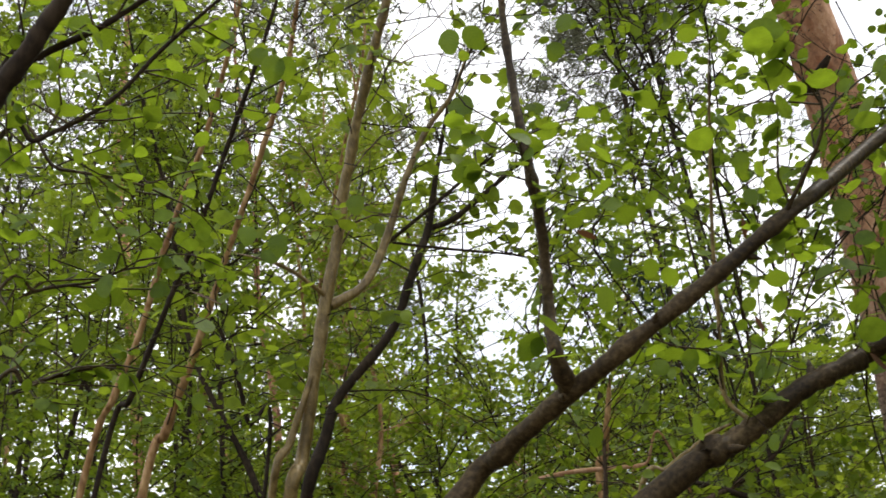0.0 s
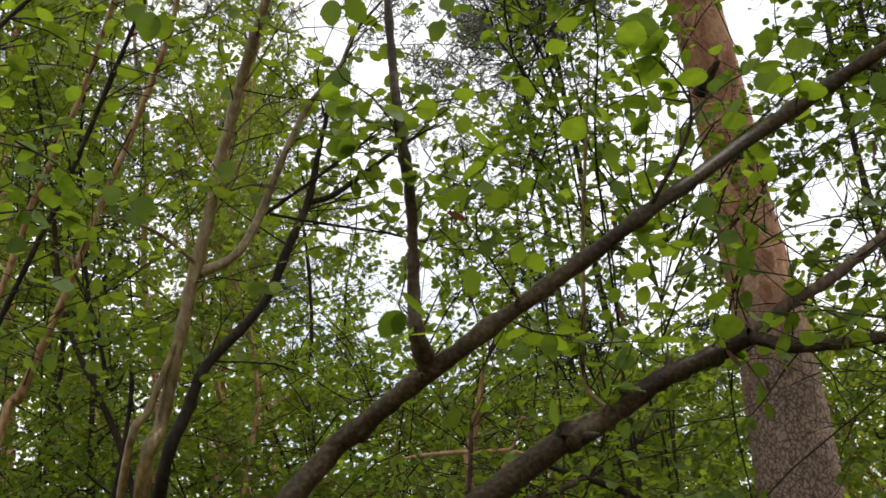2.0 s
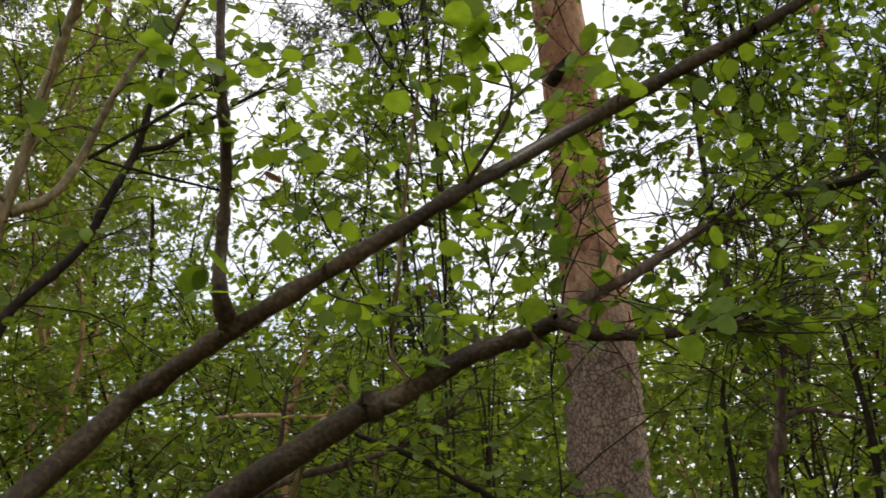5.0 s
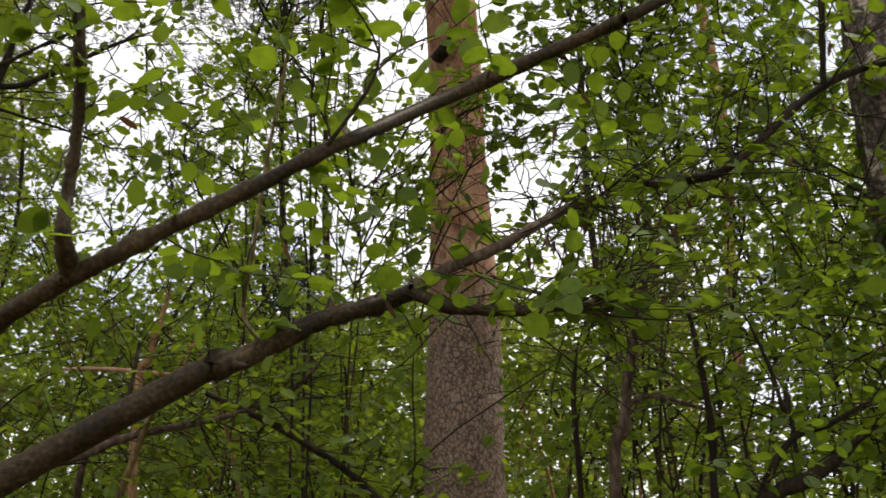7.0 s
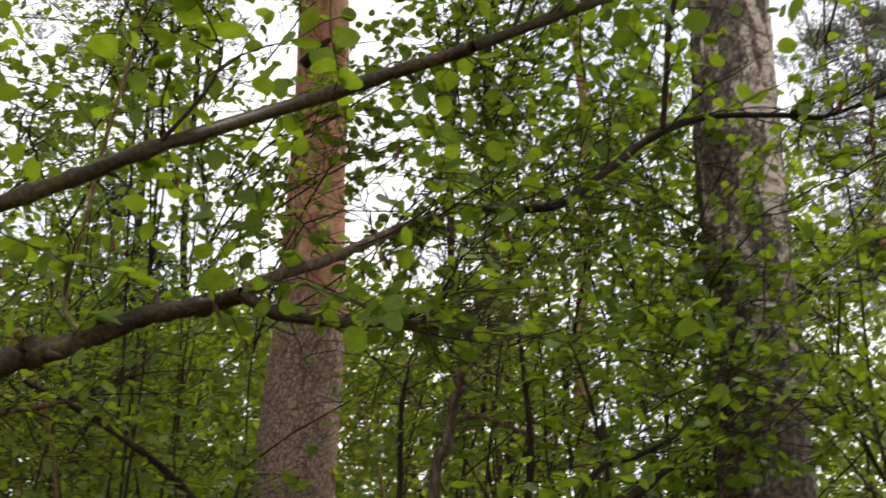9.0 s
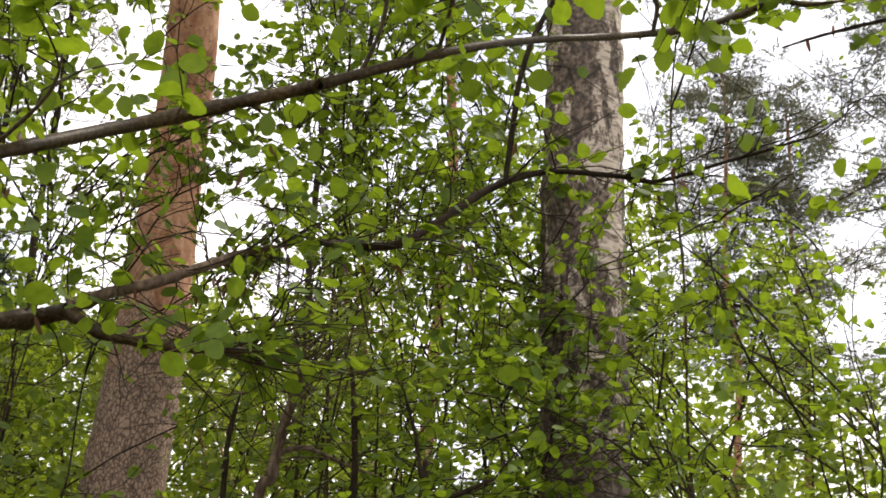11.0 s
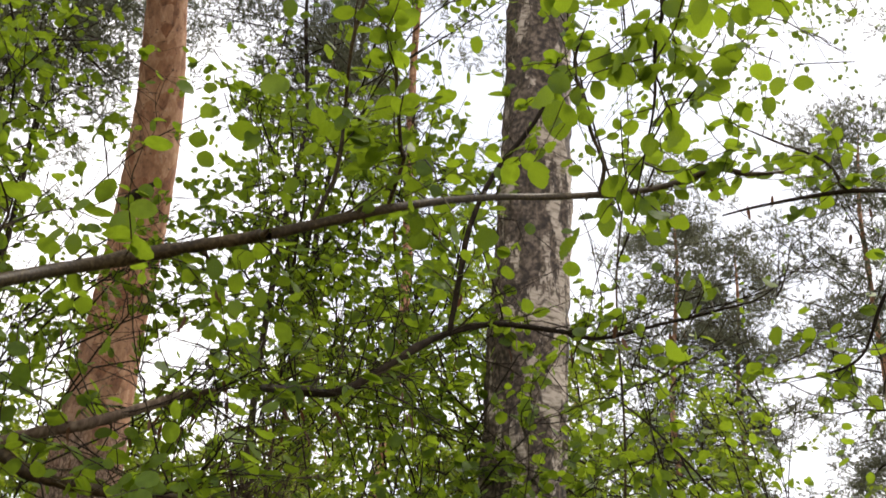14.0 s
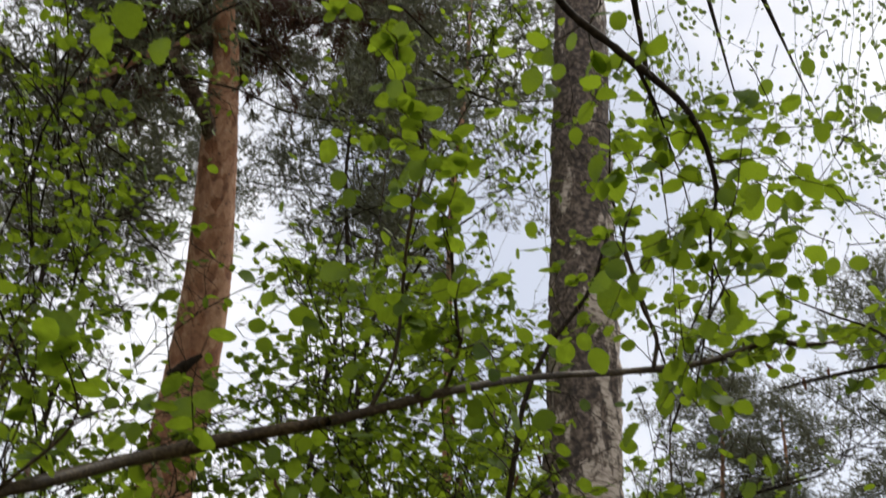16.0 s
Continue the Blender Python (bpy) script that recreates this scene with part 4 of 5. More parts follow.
for k, (rows, n, ln, lv, sz) in enumerate([(B1, 30, 0.4, 7, 0.06), (S1, 7, 0.35, 7, 0.058), (B2, 10, 0.4, 6, 0.06), (B2A, 18, 0.4, 6, 0.055), (B2B, 34, 0.5, 7, 0.052), (C1, 40, 0.45, 6, 0.052), (C1_UP, 18, 0.4, 6, 0.06), (T1, 16, 0.35, 7, 0.06), (T2, 16, 0.35, 7, 0.06), (T3, 10, 0.35, 6, 0.06), (T4, 8, 0.3, 6, 0.06), (V1, 8, 0.4, 6, 0.055)]):
    leafy_twigs(hazel, rows, n, ln, lv, sz, 300 + k, kind="near", single={0: 130, 1: 49}.get(k, 0), bearer={0: main_stem, 1: main_shoot}.get(k))



def stubs(parent, rows, places, seed):
    """Short broken side shoots and swollen buds on a stem."""
    rng = np.random.default_rng(seed)
    path = spline(rows, 9)
    for f in places:
        k = int(f * (len(path) - 2))
        d = path[k + 1, :3] - path[k, :3]
        out = np.cross(d, rng.normal(size=3))
        out = out / np.linalg.norm(out) + 0.6 * d / np.linalg.norm(d)
        r = path[k, 3]
        p = [path[k, :3] + out * r * s for s in (0.4, 1.15, 1.6, 2.1)]
        limb("stub", [(*q, r * w) for q, w in zip(p, (0.55, 0.42, 0.3, 0.12))], HAZEL_BARK, parent, seed, sides=7)


stubs(hazel, B1, (0.12, 0.2, 0.27, 0.33, 0.42, 0.5, 0.55, 0.63, 0.7, 0.76, 0.83, 0.9), 701)
stubs(hazel, B2, (0.2, 0.4, 0.55, 0.75), 702)
stubs(hazel, S1, (0.25, 0.4, 0.55, 0.75), 703)

# ---- hazel that arches over the path ----
arch = thing("hazel_shrub", -1.9, 1.9, "dark arching hazel whose branch hangs over the path", "shrub", "hazel shrubs")
N1, H1, H2 = [(-1.150, 1.580, 2.050, 0.0301), (-0.920, 1.590, 2.390, 0.0241), (-0.740, 1.570, 2.600, 0.0191), (-0.630, 1.540, 2.710, 0.0166), (-0.540, 1.510, 2.800, 0.0141), (-0.430, 1.460, 2.890, 0.0111)], [(1.433, 1.319, 3.925, 0.0114), (1.594, 1.339, 3.826, 0.0106), (1.744, 1.309, 3.746, 0.0106), (1.915, 1.269, 3.647, 0.0091), (2.005, 1.269, 3.558, 0.0076), (2.085, 1.309, 3.458, 0.0061), (2.115, 1.368, 3.358, 0.0045), (2.166, 1.418, 3.248, 0.0038), (2.206, 1.498, 3.118, 0.0015)], [(1.804, 1.299, 3.707, 0.0061), (1.904, 1.329, 3.637, 0.0046), (2.005, 1.369, 3.537, 0.0031)]
arch_stem = limb("stem", [(N1[0][0] - 0.25, N1[0][1] - 0.05, -0.1, 0.05)] + N1 + [(0.2, 1.35, 3.7, 0.016), (0.8, 1.3, 4.2, 0.015)] + H1, DARK_BARK, arch, 31)
arch_limb = limb("limb", H2, DARK_BARK, arch, 32, sides=6)
N2, N3, N4, N5, N6 = [(-0.85, 1.85, 2.84, 0.0084), (-0.73, 1.84, 2.92, 0.0078), (-0.62, 1.85, 2.97, 0.0066), (-0.49, 1.84, 3.03, 0.0048)], [(-1.04, 2.27, 2.95, 0.0064), (-0.91, 2.29, 3.01, 0.0064), (-0.74, 2.30, 3.09, 0.0057), (-0.59, 2.27, 3.20, 0.0050), (-0.43, 2.24, 3.30, 0.0036)], [(-1.10, 2.41, 3.04, 0.0045), (-0.93, 2.48, 3.03, 0.0045), (-0.77, 2.55, 3.00, 0.0030), (-0.68, 2.60, 2.96, 0.0023)], [(-1.10, 2.41, 2.63, 0.0050), (-0.97, 2.44, 2.69, 0.0043), (-0.84, 2.48, 2.71, 0.0029), (-0.74, 2.49, 2.75, 0.0021)], [(-1.19, 2.62, 2.49, 0.0068), (-1.08, 2.65, 2.53, 0.0061), (-0.98, 2.68, 2.56, 0.0053), (-0.87, 2.72, 2.57, 0.0030)]
arch_low = limb("stem", [(-1.9, 1.95, -0.1, 0.03), (-1.5, 1.9, 1.6, 0.018)] + N2, DARK_BARK, arch, 33)
arch_side = limb("stem", [(-2.0, 2.2, -0.1, 0.03), (-1.7, 2.4, 1.8, 0.015)] + N3, DARK_BARK, arch, 34)
for k, rows in enumerate((N4, N5, N6)):
    limb("stem", [(-2.1, 2.3 + 0.2 * k, -0.1, 0.02), (-1.8, 2.5 + 0.1 * k, 1.6, 0.012)] + rows, HAZEL_BARK, arch, 35 + k)
for k, (rows, n, ln, lv, sz) in enumerate([(H1, 26, 0.35, 6, 0.06), (H2, 8, 0.3, 6, 0.06), (N2, 8, 0.35, 6, 0.048), (N3, 16, 0.4, 6, 0.048), (N4, 14, 0.4, 6, 0.045), (N5, 14, 0.4, 6, 0.045), (N6, 14, 0.4, 6, 0.045)]):
    leafy_twigs(arch, rows, n, ln, lv, sz, 340 + k, kind="near", single=n * lv if k < 4 else 0, bearer=(arch_stem, arch_limb, arch_low, arch_side, None, None, None)[k])

# ---- saplings on the near side of the pine ----
pale = thing("young_tree", -0.8, 4.0, "forked sapling with smooth pale brown bark", "tree", "saplings")
L1, L2, L3, L4 = [(-0.57, 3.28, 2.21, 0.0226), (-0.51, 3.28, 2.40, 0.0214), (-0.44, 3.26, 2.65, 0.0208), (-0.38, 3.25, 2.86, 0.0202), (-0.32, 3.24, 3.06, 0.0188), (-0.27, 3.20, 3.23, 0.0181), (-0.20, 3.15, 3.44, 0.0165), (-0.10, 3.07, 3.67, 0.0149), (0.00, 2.99, 3.90, 0.0123)], [(-0.38, 3.27, 2.85, 0.0177), (-0.27, 3.33, 2.93, 0.0145), (-0.19, 3.39, 3.09, 0.0140), (-0.09, 3.37, 3.30, 0.0114), (0.00, 3.37, 3.46, 0.0097), (0.11, 3.35, 3.58, 0.0078), (0.20, 3.30, 3.73, 0.0049)], [(-0.39, 3.24, 2.88, 0.0079), (-0.49, 3.14, 2.95, 0.0061), (-0.63, 3.03, 2.98, 0.0043)], [(-0.62, 3.27, 2.25, 0.0136), (-0.54, 3.25, 2.44, 0.0120), (-0.47, 3.25, 2.60, 0.0095), (-0.44, 3.26, 2.68, 0.0061)]
limb("trunk", [(-0.9, 4.0, -0.1, 0.036), (-0.78, 3.97, 1.4, 0.030)] + L1, PALE_BARK, pale, 41, sides=12, knots=4)
limb("limb", L2, PALE_BARK, pale, 42)
limb("limb", L3, PALE_BARK, pale, 43, sides=7)
limb("limb", [(-1.1, 4.0, -0.1, 0.022), (-0.92, 3.97, 1.3, 0.019)] + L4, PALE_BARK, pale, 44, sides=7)
dark = thing("young_tree", -1.1, 4.6, "dark-barked sapling that leans and forks", "tree", "saplings")
D1, D2, D3, D4 = [(-0.61, 3.74, 2.27, 0.0232), (-0.50, 3.72, 2.56, 0.0205), (-0.43, 3.74, 2.71, 0.0177), (-0.24, 3.77, 2.91, 0.0162), (-0.13, 3.77, 3.12, 0.0153), (-0.05, 3.80, 3.30, 0.0147), (0.02, 3.74, 3.51, 0.0095), (0.10, 3.68, 3.73, 0.0064), (0.18, 3.64, 3.90, 0.0043)], [(-0.04, 3.81, 3.30, 0.0126), (0.05, 3.83, 3.33, 0.0106), (0.20, 3.84, 3.43, 0.0096), (0.33, 3.85, 3.52, 0.0076), (0.53, 3.82, 3.61, 0.0055)], [(-0.20, 3.66, 3.20, 0.0080), (-0.02, 3.65, 3.31, 0.0071), (0.14, 3.63, 3.41, 0.0061), (0.30, 3.62, 3.50, 0.0041)], [(-0.18, 3.66, 3.20, 0.0050), (0.03, 3.69, 3.15, 0.0050), (0.23, 3.70, 3.10, 0.0040), (0.42, 3.71, 3.03, 0.0020)]
limb("trunk", [(-1.15, 4.6, -0.1, 0.034), (-0.9, 4.62, 1.5, 0.029)] + D1, DARK_BARK, dark, 45, knots=4)
for k, rows in enumerate((D2, D3, D4)):
    limb("limb", rows, DARK_BARK, dark, 46 + k, sides=7)
poles = []
for k, (rows, bark) in enumerate([([(-1.35, 3.68, 2.38, 0.0151), (-1.18, 3.63, 2.79, 0.0141), (-1.08, 3.60, 2.98, 0.0131), (-0.92, 3.49, 3.31, 0.0121), (-0.77, 3.40, 3.57, 0.0111), (-0.61, 3.24, 3.86, 0.0090), (-0.52, 3.12, 4.05, 0.0070)], TAN_BARK), ([(-1.12, 3.60, 2.33, 0.0193), (-1.00, 3.57, 2.62, 0.0174), (-0.86, 3.52, 2.90, 0.0155), (-0.73, 3.44, 3.15, 0.0135), (-0.58, 3.34, 3.42, 0.0126), (-0.43, 3.20, 3.68, 0.0106), (-0.32, 3.03, 3.95, 0.0087)], TAN_BARK), ([(-1.08, 3.08, 2.29, 0.0109), (-0.94, 3.04, 2.59, 0.0109), (-0.80, 2.99, 2.85, 0.0100), (-0.69, 2.93, 3.02, 0.0092), (-0.57, 2.85, 3.24, 0.0092), (-0.43, 2.73, 3.46, 0.0075), (-0.32, 2.62, 3.64, 0.0059)], DARK_BARK), ([(-0.68, 3.55, 2.40, 0.0093), (-0.71, 3.50, 2.59, 0.0093), (-0.73, 3.44, 2.77, 0.0084), (-0.76, 3.38, 2.90, 0.0065)], DARK_BARK)]):
    rows = [(x, y, z, r * 0.8) for x, y, z, r in rows]
    tree = thing("young_tree", rows[0][0] - 0.6, rows[0][1], "thin straight sapling with tan bark" if bark is TAN_BARK else "thin dark-barked sapling in leaf", "tree", "saplings")
    limb("trunk", [(rows[0][0] - 0.6, rows[0][1], -0.1, rows[0][3] * 1.4)] + rows, bark, tree, 50 + k, knots=3)
    leafy_twigs(tree, rows, 13, 0.5, 7, 0.05, 370 + k, bark=DARK_BARK, leaf=WOOD_LEAF, kind="mid")
for k, (tree, rows, n) in enumerate([(pale, L1, 12), (pale, L2, 12), (dark, D1, 16), (dark, D2, 14), (dark, D3, 10), (dark, D4, 12)]):
    leafy_twigs(tree, rows, n, 0.45, 7, 0.05, 380 + k, bark=DARK_BARK, leaf=WOOD_LEAF, kind="mid")

# ---- low tangle, dead wood ----
low_bush = thing("hazel_shrub", -0.1, 4.9, "low leafy bush with thin crossing branches", "shrub", "hazel shrubs")
LB, LB2, W1 = [(0.02, 3.92, 1.94, 0.0221), (0.27, 4.00, 2.05, 0.0174), (0.46, 4.06, 2.13, 0.0147), (0.71, 4.12, 2.19, 0.0128), (0.90, 4.18, 2.25, 0.0109), (1.08, 4.17, 2.34, 0.0077), (1.19, 4.16, 2.47, 0.0044)], [(0.73, 4.19, 2.31, 0.0087), (0.90, 4.18, 2.23, 0.0120), (1.13, 4.16, 2.10, 0.0131), (1.30, 4.14, 1.97, 0.0142), (1.42, 4.12, 1.84, 0.0153)], [(0.29, 4.48, 1.91, 0.0160), (0.42, 4.45, 2.18, 0.0137), (0.47, 4.42, 2.35, 0.0103), (0.50, 4.37, 2.54, 0.0069)]
limb("stem", [(-0.1, 4.9, -0.1, 0.04), (-0.05, 4.9, 1.2, 0.03)] + LB, DEAD_WOOD, low_bush, 61)
limb("stem", [(2.25, 4.5, -0.1, 0.03), (2.0, 4.2, 1.05, 0.022), (1.62, 4.1, 1.62, 0.0175)] + LB2[::-1], DARK_BARK, low_bush, 62)
limb("stem", [(0.1, 4.6, -0.1, 0.018), (0.3, 4.3, 1.4, 0.015), (0.536, 4.007, 2.241, 0.0115), (0.649, 3.978, 2.314, 0.0112), (0.726, 3.957, 2.357, 0.0105), (0.780, 3.941, 2.384, 0.0095), (0.828, 3.927, 2.407, 0.008), (0.90, 3.94, 2.43, 0.005)], PALE_BARK, low_bush, 60, sides=8, label="thin pale bare stem")
limb("stem", [(0.3, 5.9, -0.1, 0.03)] + W1, DEAD_WOOD, low_bush, 63)
for k, (rows, n) in enumerate([(LB, 26), (LB2, 26), (W1, 20)]):
    leafy_twigs(low_bush, rows, n, 0.55, 7, 0.05, 400 + k, leaf=WOOD_LEAF, kind="mid")
snag = thing("snag_tree", 2.4, 4.2, "broken dead stem with bare brown side twigs", "tree")
DS, DS2 = [(2.20, 3.82, 1.83, 0.0236), (2.23, 3.77, 2.12, 0.0204), (2.24, 3.74, 2.28, 0.0189), (2.26, 3.68, 2.47, 0.0157), (2.26, 3.64, 2.61, 0.0071)], [(2.23, 3.76, 2.20, 0.0130), (2.33, 3.70, 2.23, 0.0093), (2.48, 3.62, 2.17, 0.0065), (2.60, 3.55, 2.13, 0.0037)]
limb("trunk", [(2.4, 4.2, -0.1, 0.034)] + DS, DEAD_WOOD, snag, 64, knots=4)
limb("limb", DS2, DEAD_WOOD, snag, 65)
DT = [(0.17, 4.57, 2.46, 0.0058), (0.34, 4.56, 2.47, 0.0093), (0.50, 4.54, 2.46, 0.0093), (0.66, 4.53, 2.45, 0.0070), (0.76, 4.50, 2.51, 0.0047)]
bare = thing("dead_branch", 1.2, 5.85, "thin peeled dead branch, orange-brown and bare", "branch")
limb("stem", [(1.25, 5.86, -0.1, 0.012), (1.15, 5.86, 1.8, 0.010)] + DT[::-1], BARE_WOOD, bare, 66)
right = thing("hazel_shrub", 4.9, 0.6, "hazel at the path's side with thin arching branches", "shrub", "hazel shrubs")
R1, R2, R3 = [(3.332, 2.153, 3.629, 0.0032), (3.392, 2.063, 3.650, 0.0054), (3.493, 1.894, 3.671, 0.0076), (3.603, 1.714, 3.672, 0.0087), (3.744, 1.514, 3.624, 0.0108), (3.925, 1.234, 3.536, 0.0152)], [(3.573, 1.774, 3.672, 0.0076), (3.482, 1.804, 3.781, 0.0054), (3.362, 1.904, 3.850, 0.0043), (3.221, 2.014, 3.929, 0.0022)], [(3.744, 1.514, 3.624, 0.0097), (3.764, 1.793, 3.323, 0.0076), (3.775, 1.932, 3.122, 0.0054), (3.644, 2.181, 3.050, 0.0032)]
right_stem = limb("stem", [(4.9, 0.6, -0.1, 0.04), (4.75, 0.8, 2.2, 0.03)] + R1[::-1], DARK_BARK, right, 67)
right_upper = limb("limb", R2, DARK_BARK, right, 68)
right_lower = limb("limb", R3, DARK_BARK, right, 69)
for k, (rows, n) in enumerate([(R1, 14), (R2, 7), (R3, 14)]):
    leafy_twigs(right, rows, n, 0.35, 6, 0.055, 410 + k, kind="near", single=n * 6, bearer=(right_stem, right_upper, right_lower)[k])

# single leaves that hang clear of the rest: place, length, turn of the tip in degrees from upright
def hanging_leaves(parent, rows, seed):
    rng = np.random.default_rng(seed)
    pet = []
    for x, y, z, s, turn in rows:
        s *= 0.86
        away = Vector((x, y, 0)).normalized()
        across = Vector((away.y, -away.x, 0))
        tip = (across * math.sin(radians(turn)) + Vector((0, 0, 1)) * math.cos(radians(turn))) + away * rng.normal() * 0.35
        tip.normalize()
        base = Vector((x, y, z)) - tip * s * 0.5
        face = (away * -1 + Vector((0, 0, -0.5)) + Vector(rng.normal(size=3) * 0.35)).normalized()
        side = tip.cross(face).normalized()
        ob = new("leaf", SINGLE[HAZEL_LEAF.name][rng.integers(4)])
        ob.parent = parent
        m = Matrix([[side[r], tip[r], side.cross(tip)[r]] for r in range(3)]).to_4x4()
        ob.matrix_basis = Matrix.Translation(base - parent.location) @ m @ Matrix.Scale(s, 4)
        run = np.array(base) + np.array([(0, 0, 0), *np.cumsum([np.array(-tip) * 0.035 + rng.normal(size=3) * 0.01, (*(rng.normal(size=2) * 0.05), 0.05), (*(rng.normal(size=2) * 0.06), 0.05)], 0)])
        pet.append(np.column_stack([run, [0.0010, 0.0014, 0.0018, 0.002]]))
    part("twig_work", tubes("twig_work", pet, 4), DARK_BARK, parent, kind="stuff")


hanging_leaves(hazel, [(0.37, 2.60, 2.50, 0.078, 180), (0.41, 2.57, 2.57, 0.056, 170), (0.49, 2.57, 2.55, 0.061, 190), (0.53, 2.57, 2.52, 0.061, 170), (0.77, 2.53, 2.46, 0.073, 100), (0.93, 2.43, 2.57, 0.070, 180), (0.74, 2.46, 2.65, 0.059, 170), (0.25, 2.55, 2.67, 0.050, 180), (0.26, 2.54, 2.71, 0.033, 0), (0.42, 2.51, 2.71, 0.070, 100), (0.36, 2.52, 2.70, 0.056, 260), (0.45, 2.52, 2.68, 0.073, 100), (0.07, 2.44, 2.93, 0.056, 200), (0.09, 2.32, 3.12, 0.084, 180), (0.15, 2.32, 3.12, 0.077, 150), (0.21, 2.37, 3.03, 0.056, 270), (-0.20, 2.49, 2.81, 0.064, 180)], 500)
hanging_leaves(hazel, [(-0.47, 2.48, 2.77, 0.064, 180), (-0.40, 2.50, 2.74, 0.070, 180), (-0.34, 2.30, 3.11, 0.084, 190), (-0.31, 2.31, 3.11, 0.070, 190), (-0.83, 2.44, 2.64, 0.070, 260), (-0.88, 2.46, 2.55, 0.064, 200), (-0.64, 2.58, 2.40, 0.050, 180), (0.29, 2.70, 2.19, 0.061, 200), (0.51, 2.63, 2.34, 0.070, 150), (0.47, 2.64, 2.32, 0.064, 240), (0.53, 2.67, 2.17, 0.084, 180), (0.69, 2.64, 2.10, 0.056, 180), (1.01, 2.33, 2.74, 0.070, 100), (0.90, 2.37, 2.73, 0.064, 90), (0.73, 2.43, 2.73, 0.064, 180), (0.82, 2.32, 2.88, 0.059, 180), (0.34, 2.34, 3.06, 0.061, 200), (0.37, 2.30, 3.11, 0.070, 170), (0.65, 2.30, 3.02, 0.061, 100)], 501)
hanging_leaves(hazel, [(1.225, 2.889, 3.017, 0.079, 170), (1.450, 2.578, 3.444, 0.065, 60), (1.449, 2.629, 3.364, 0.072, 80), (1.559, 2.559, 3.413, 0.100, 90), (1.589, 2.549, 3.393, 0.083, 180), (1.488, 2.639, 3.314, 0.072, 100), (1.626, 2.751, 3.024, 0.090, 180), (1.687, 2.701, 3.063, 0.093, 100), (1.696, 2.731, 2.993, 0.079, 190), (1.716, 2.762, 2.923, 0.079, 180), (1.336, 2.819, 3.106, 0.108, 150), (1.776, 2.712, 2.963, 0.072, 180), (1.911, 2.290, 3.530, 0.108, 90), (2.109, 2.372, 3.219, 0.072, 200), (2.300, 2.253, 3.198, 0.108, 70), (2.333, 1.972, 3.526, 0.144, 170)], 502)
hanging_leaves(hazel, [(2.594, 2.019, 3.267, 0.090, 180), (2.855, 1.989, 2.908, 0.099, 150), (2.835, 1.919, 3.028, 0.072, 180), (2.564, 2.009, 3.307, 0.072, 180), (2.805, 1.700, 3.349, 0.054, 100), (2.784, 1.740, 3.339, 0.047, 260), (1.932, 2.398, 3.453, 0.079, 270), (2.072, 2.309, 3.433, 0.072, 180)], 503)
hanging_leaves(arch, [(0.821, 2.197, 3.839, 0.100, 180), (0.711, 2.187, 3.879, 0.117, 150), (0.671, 2.236, 3.818, 0.100, 160), (1.752, 1.680, 3.905, 0.094, 200), (1.792, 1.550, 3.986, 0.074, 180), (1.812, 1.660, 3.885, 0.074, 190), (1.802, 1.620, 3.925, 0.067, 200), (2.354, 1.420, 3.608, 0.117, 180), (2.354, 1.510, 3.528, 0.084, 170), (2.465, 1.410, 3.499, 0.060, 90), (2.294, 1.131, 3.889, 0.067, 180), (2.404, 1.191, 3.750, 0.067, 170), (2.605, 1.270, 3.440, 0.067, 90), (2.565, 1.330, 3.440, 0.067, 200)], 504)
hanging_leaves(arch, [(2.545, 1.420, 3.379, 0.050, 180), (1.933, 1.889, 3.565, 0.060, 200), (1.753, 1.978, 3.614, 0.084, 250), (1.503, 2.277, 3.421, 0.100, 90), (1.412, 2.148, 3.642, 0.074, 180), (1.462, 2.158, 3.602, 0.074, 180), (1.292, 2.396, 3.370, 0.067, 90), (1.352, 2.366, 3.380, 0.050, 90), (1.363, 2.396, 3.320, 0.057, 200), (2.455, 1.061, 3.770, 0.074, 180), (2.314, 1.211, 3.819, 0.074, 90), (2.244, 1.241, 3.859, 0.067, 200), (2.254, 1.649, 3.507, 0.067, 230), (1.592, 2.008, 3.693, 0.100, 180), (1.442, 1.929, 3.863, 0.084, 180)], 505)

# more thin stems, brush and dead twigs under the boughs
RB, RB2, Q1, Q2, Q3, G1 = [(2.25, 3.02, 1.73, 0.0148), (2.29, 2.98, 1.85, 0.0129), (2.36, 2.93, 1.96, 0.0111), (2.44, 2.86, 1.99, 0.0092), (2.54, 2.77, 2.05, 0.0055)], [(2.22, 3.04, 1.71, 0.0277), (2.32, 2.97, 1.81, 0.0249), (2.40, 2.91, 1.85, 0.0231), (2.46, 2.86, 1.89, 0.0185), (2.53, 2.80, 1.96, 0.0092)], [(2.15, 4.02, 1.78, 0.0113), (2.14, 4.00, 2.06, 0.0113), (2.13, 3.97, 2.28, 0.0102), (2.14, 3.92, 2.47, 0.0068)], [(2.49, 3.62, 1.75, 0.0152), (2.49, 3.60, 2.01, 0.0141), (2.47, 3.57, 2.22, 0.0130), (2.43, 3.54, 2.45, 0.0097), (2.40, 3.53, 2.59, 0.0054)], [(2.63, 3.29, 1.99, 0.0083), (2.60, 3.29, 2.11, 0.0083), (2.56, 3.29, 2.27, 0.0073), (2.49, 3.29, 2.45, 0.0052)], [(0.56, 5.48, 2.36, 0.0195), (0.61, 5.41, 2.69, 0.0181), (0.66, 5.36, 2.89, 0.0140), (0.70, 5.32, 3.05, 0.0084)]
low_right = thing("hazel_shrub", 2.9, 3.6, "low hazel with dark crooked branches near the birch", "shrub", "hazel shrubs")
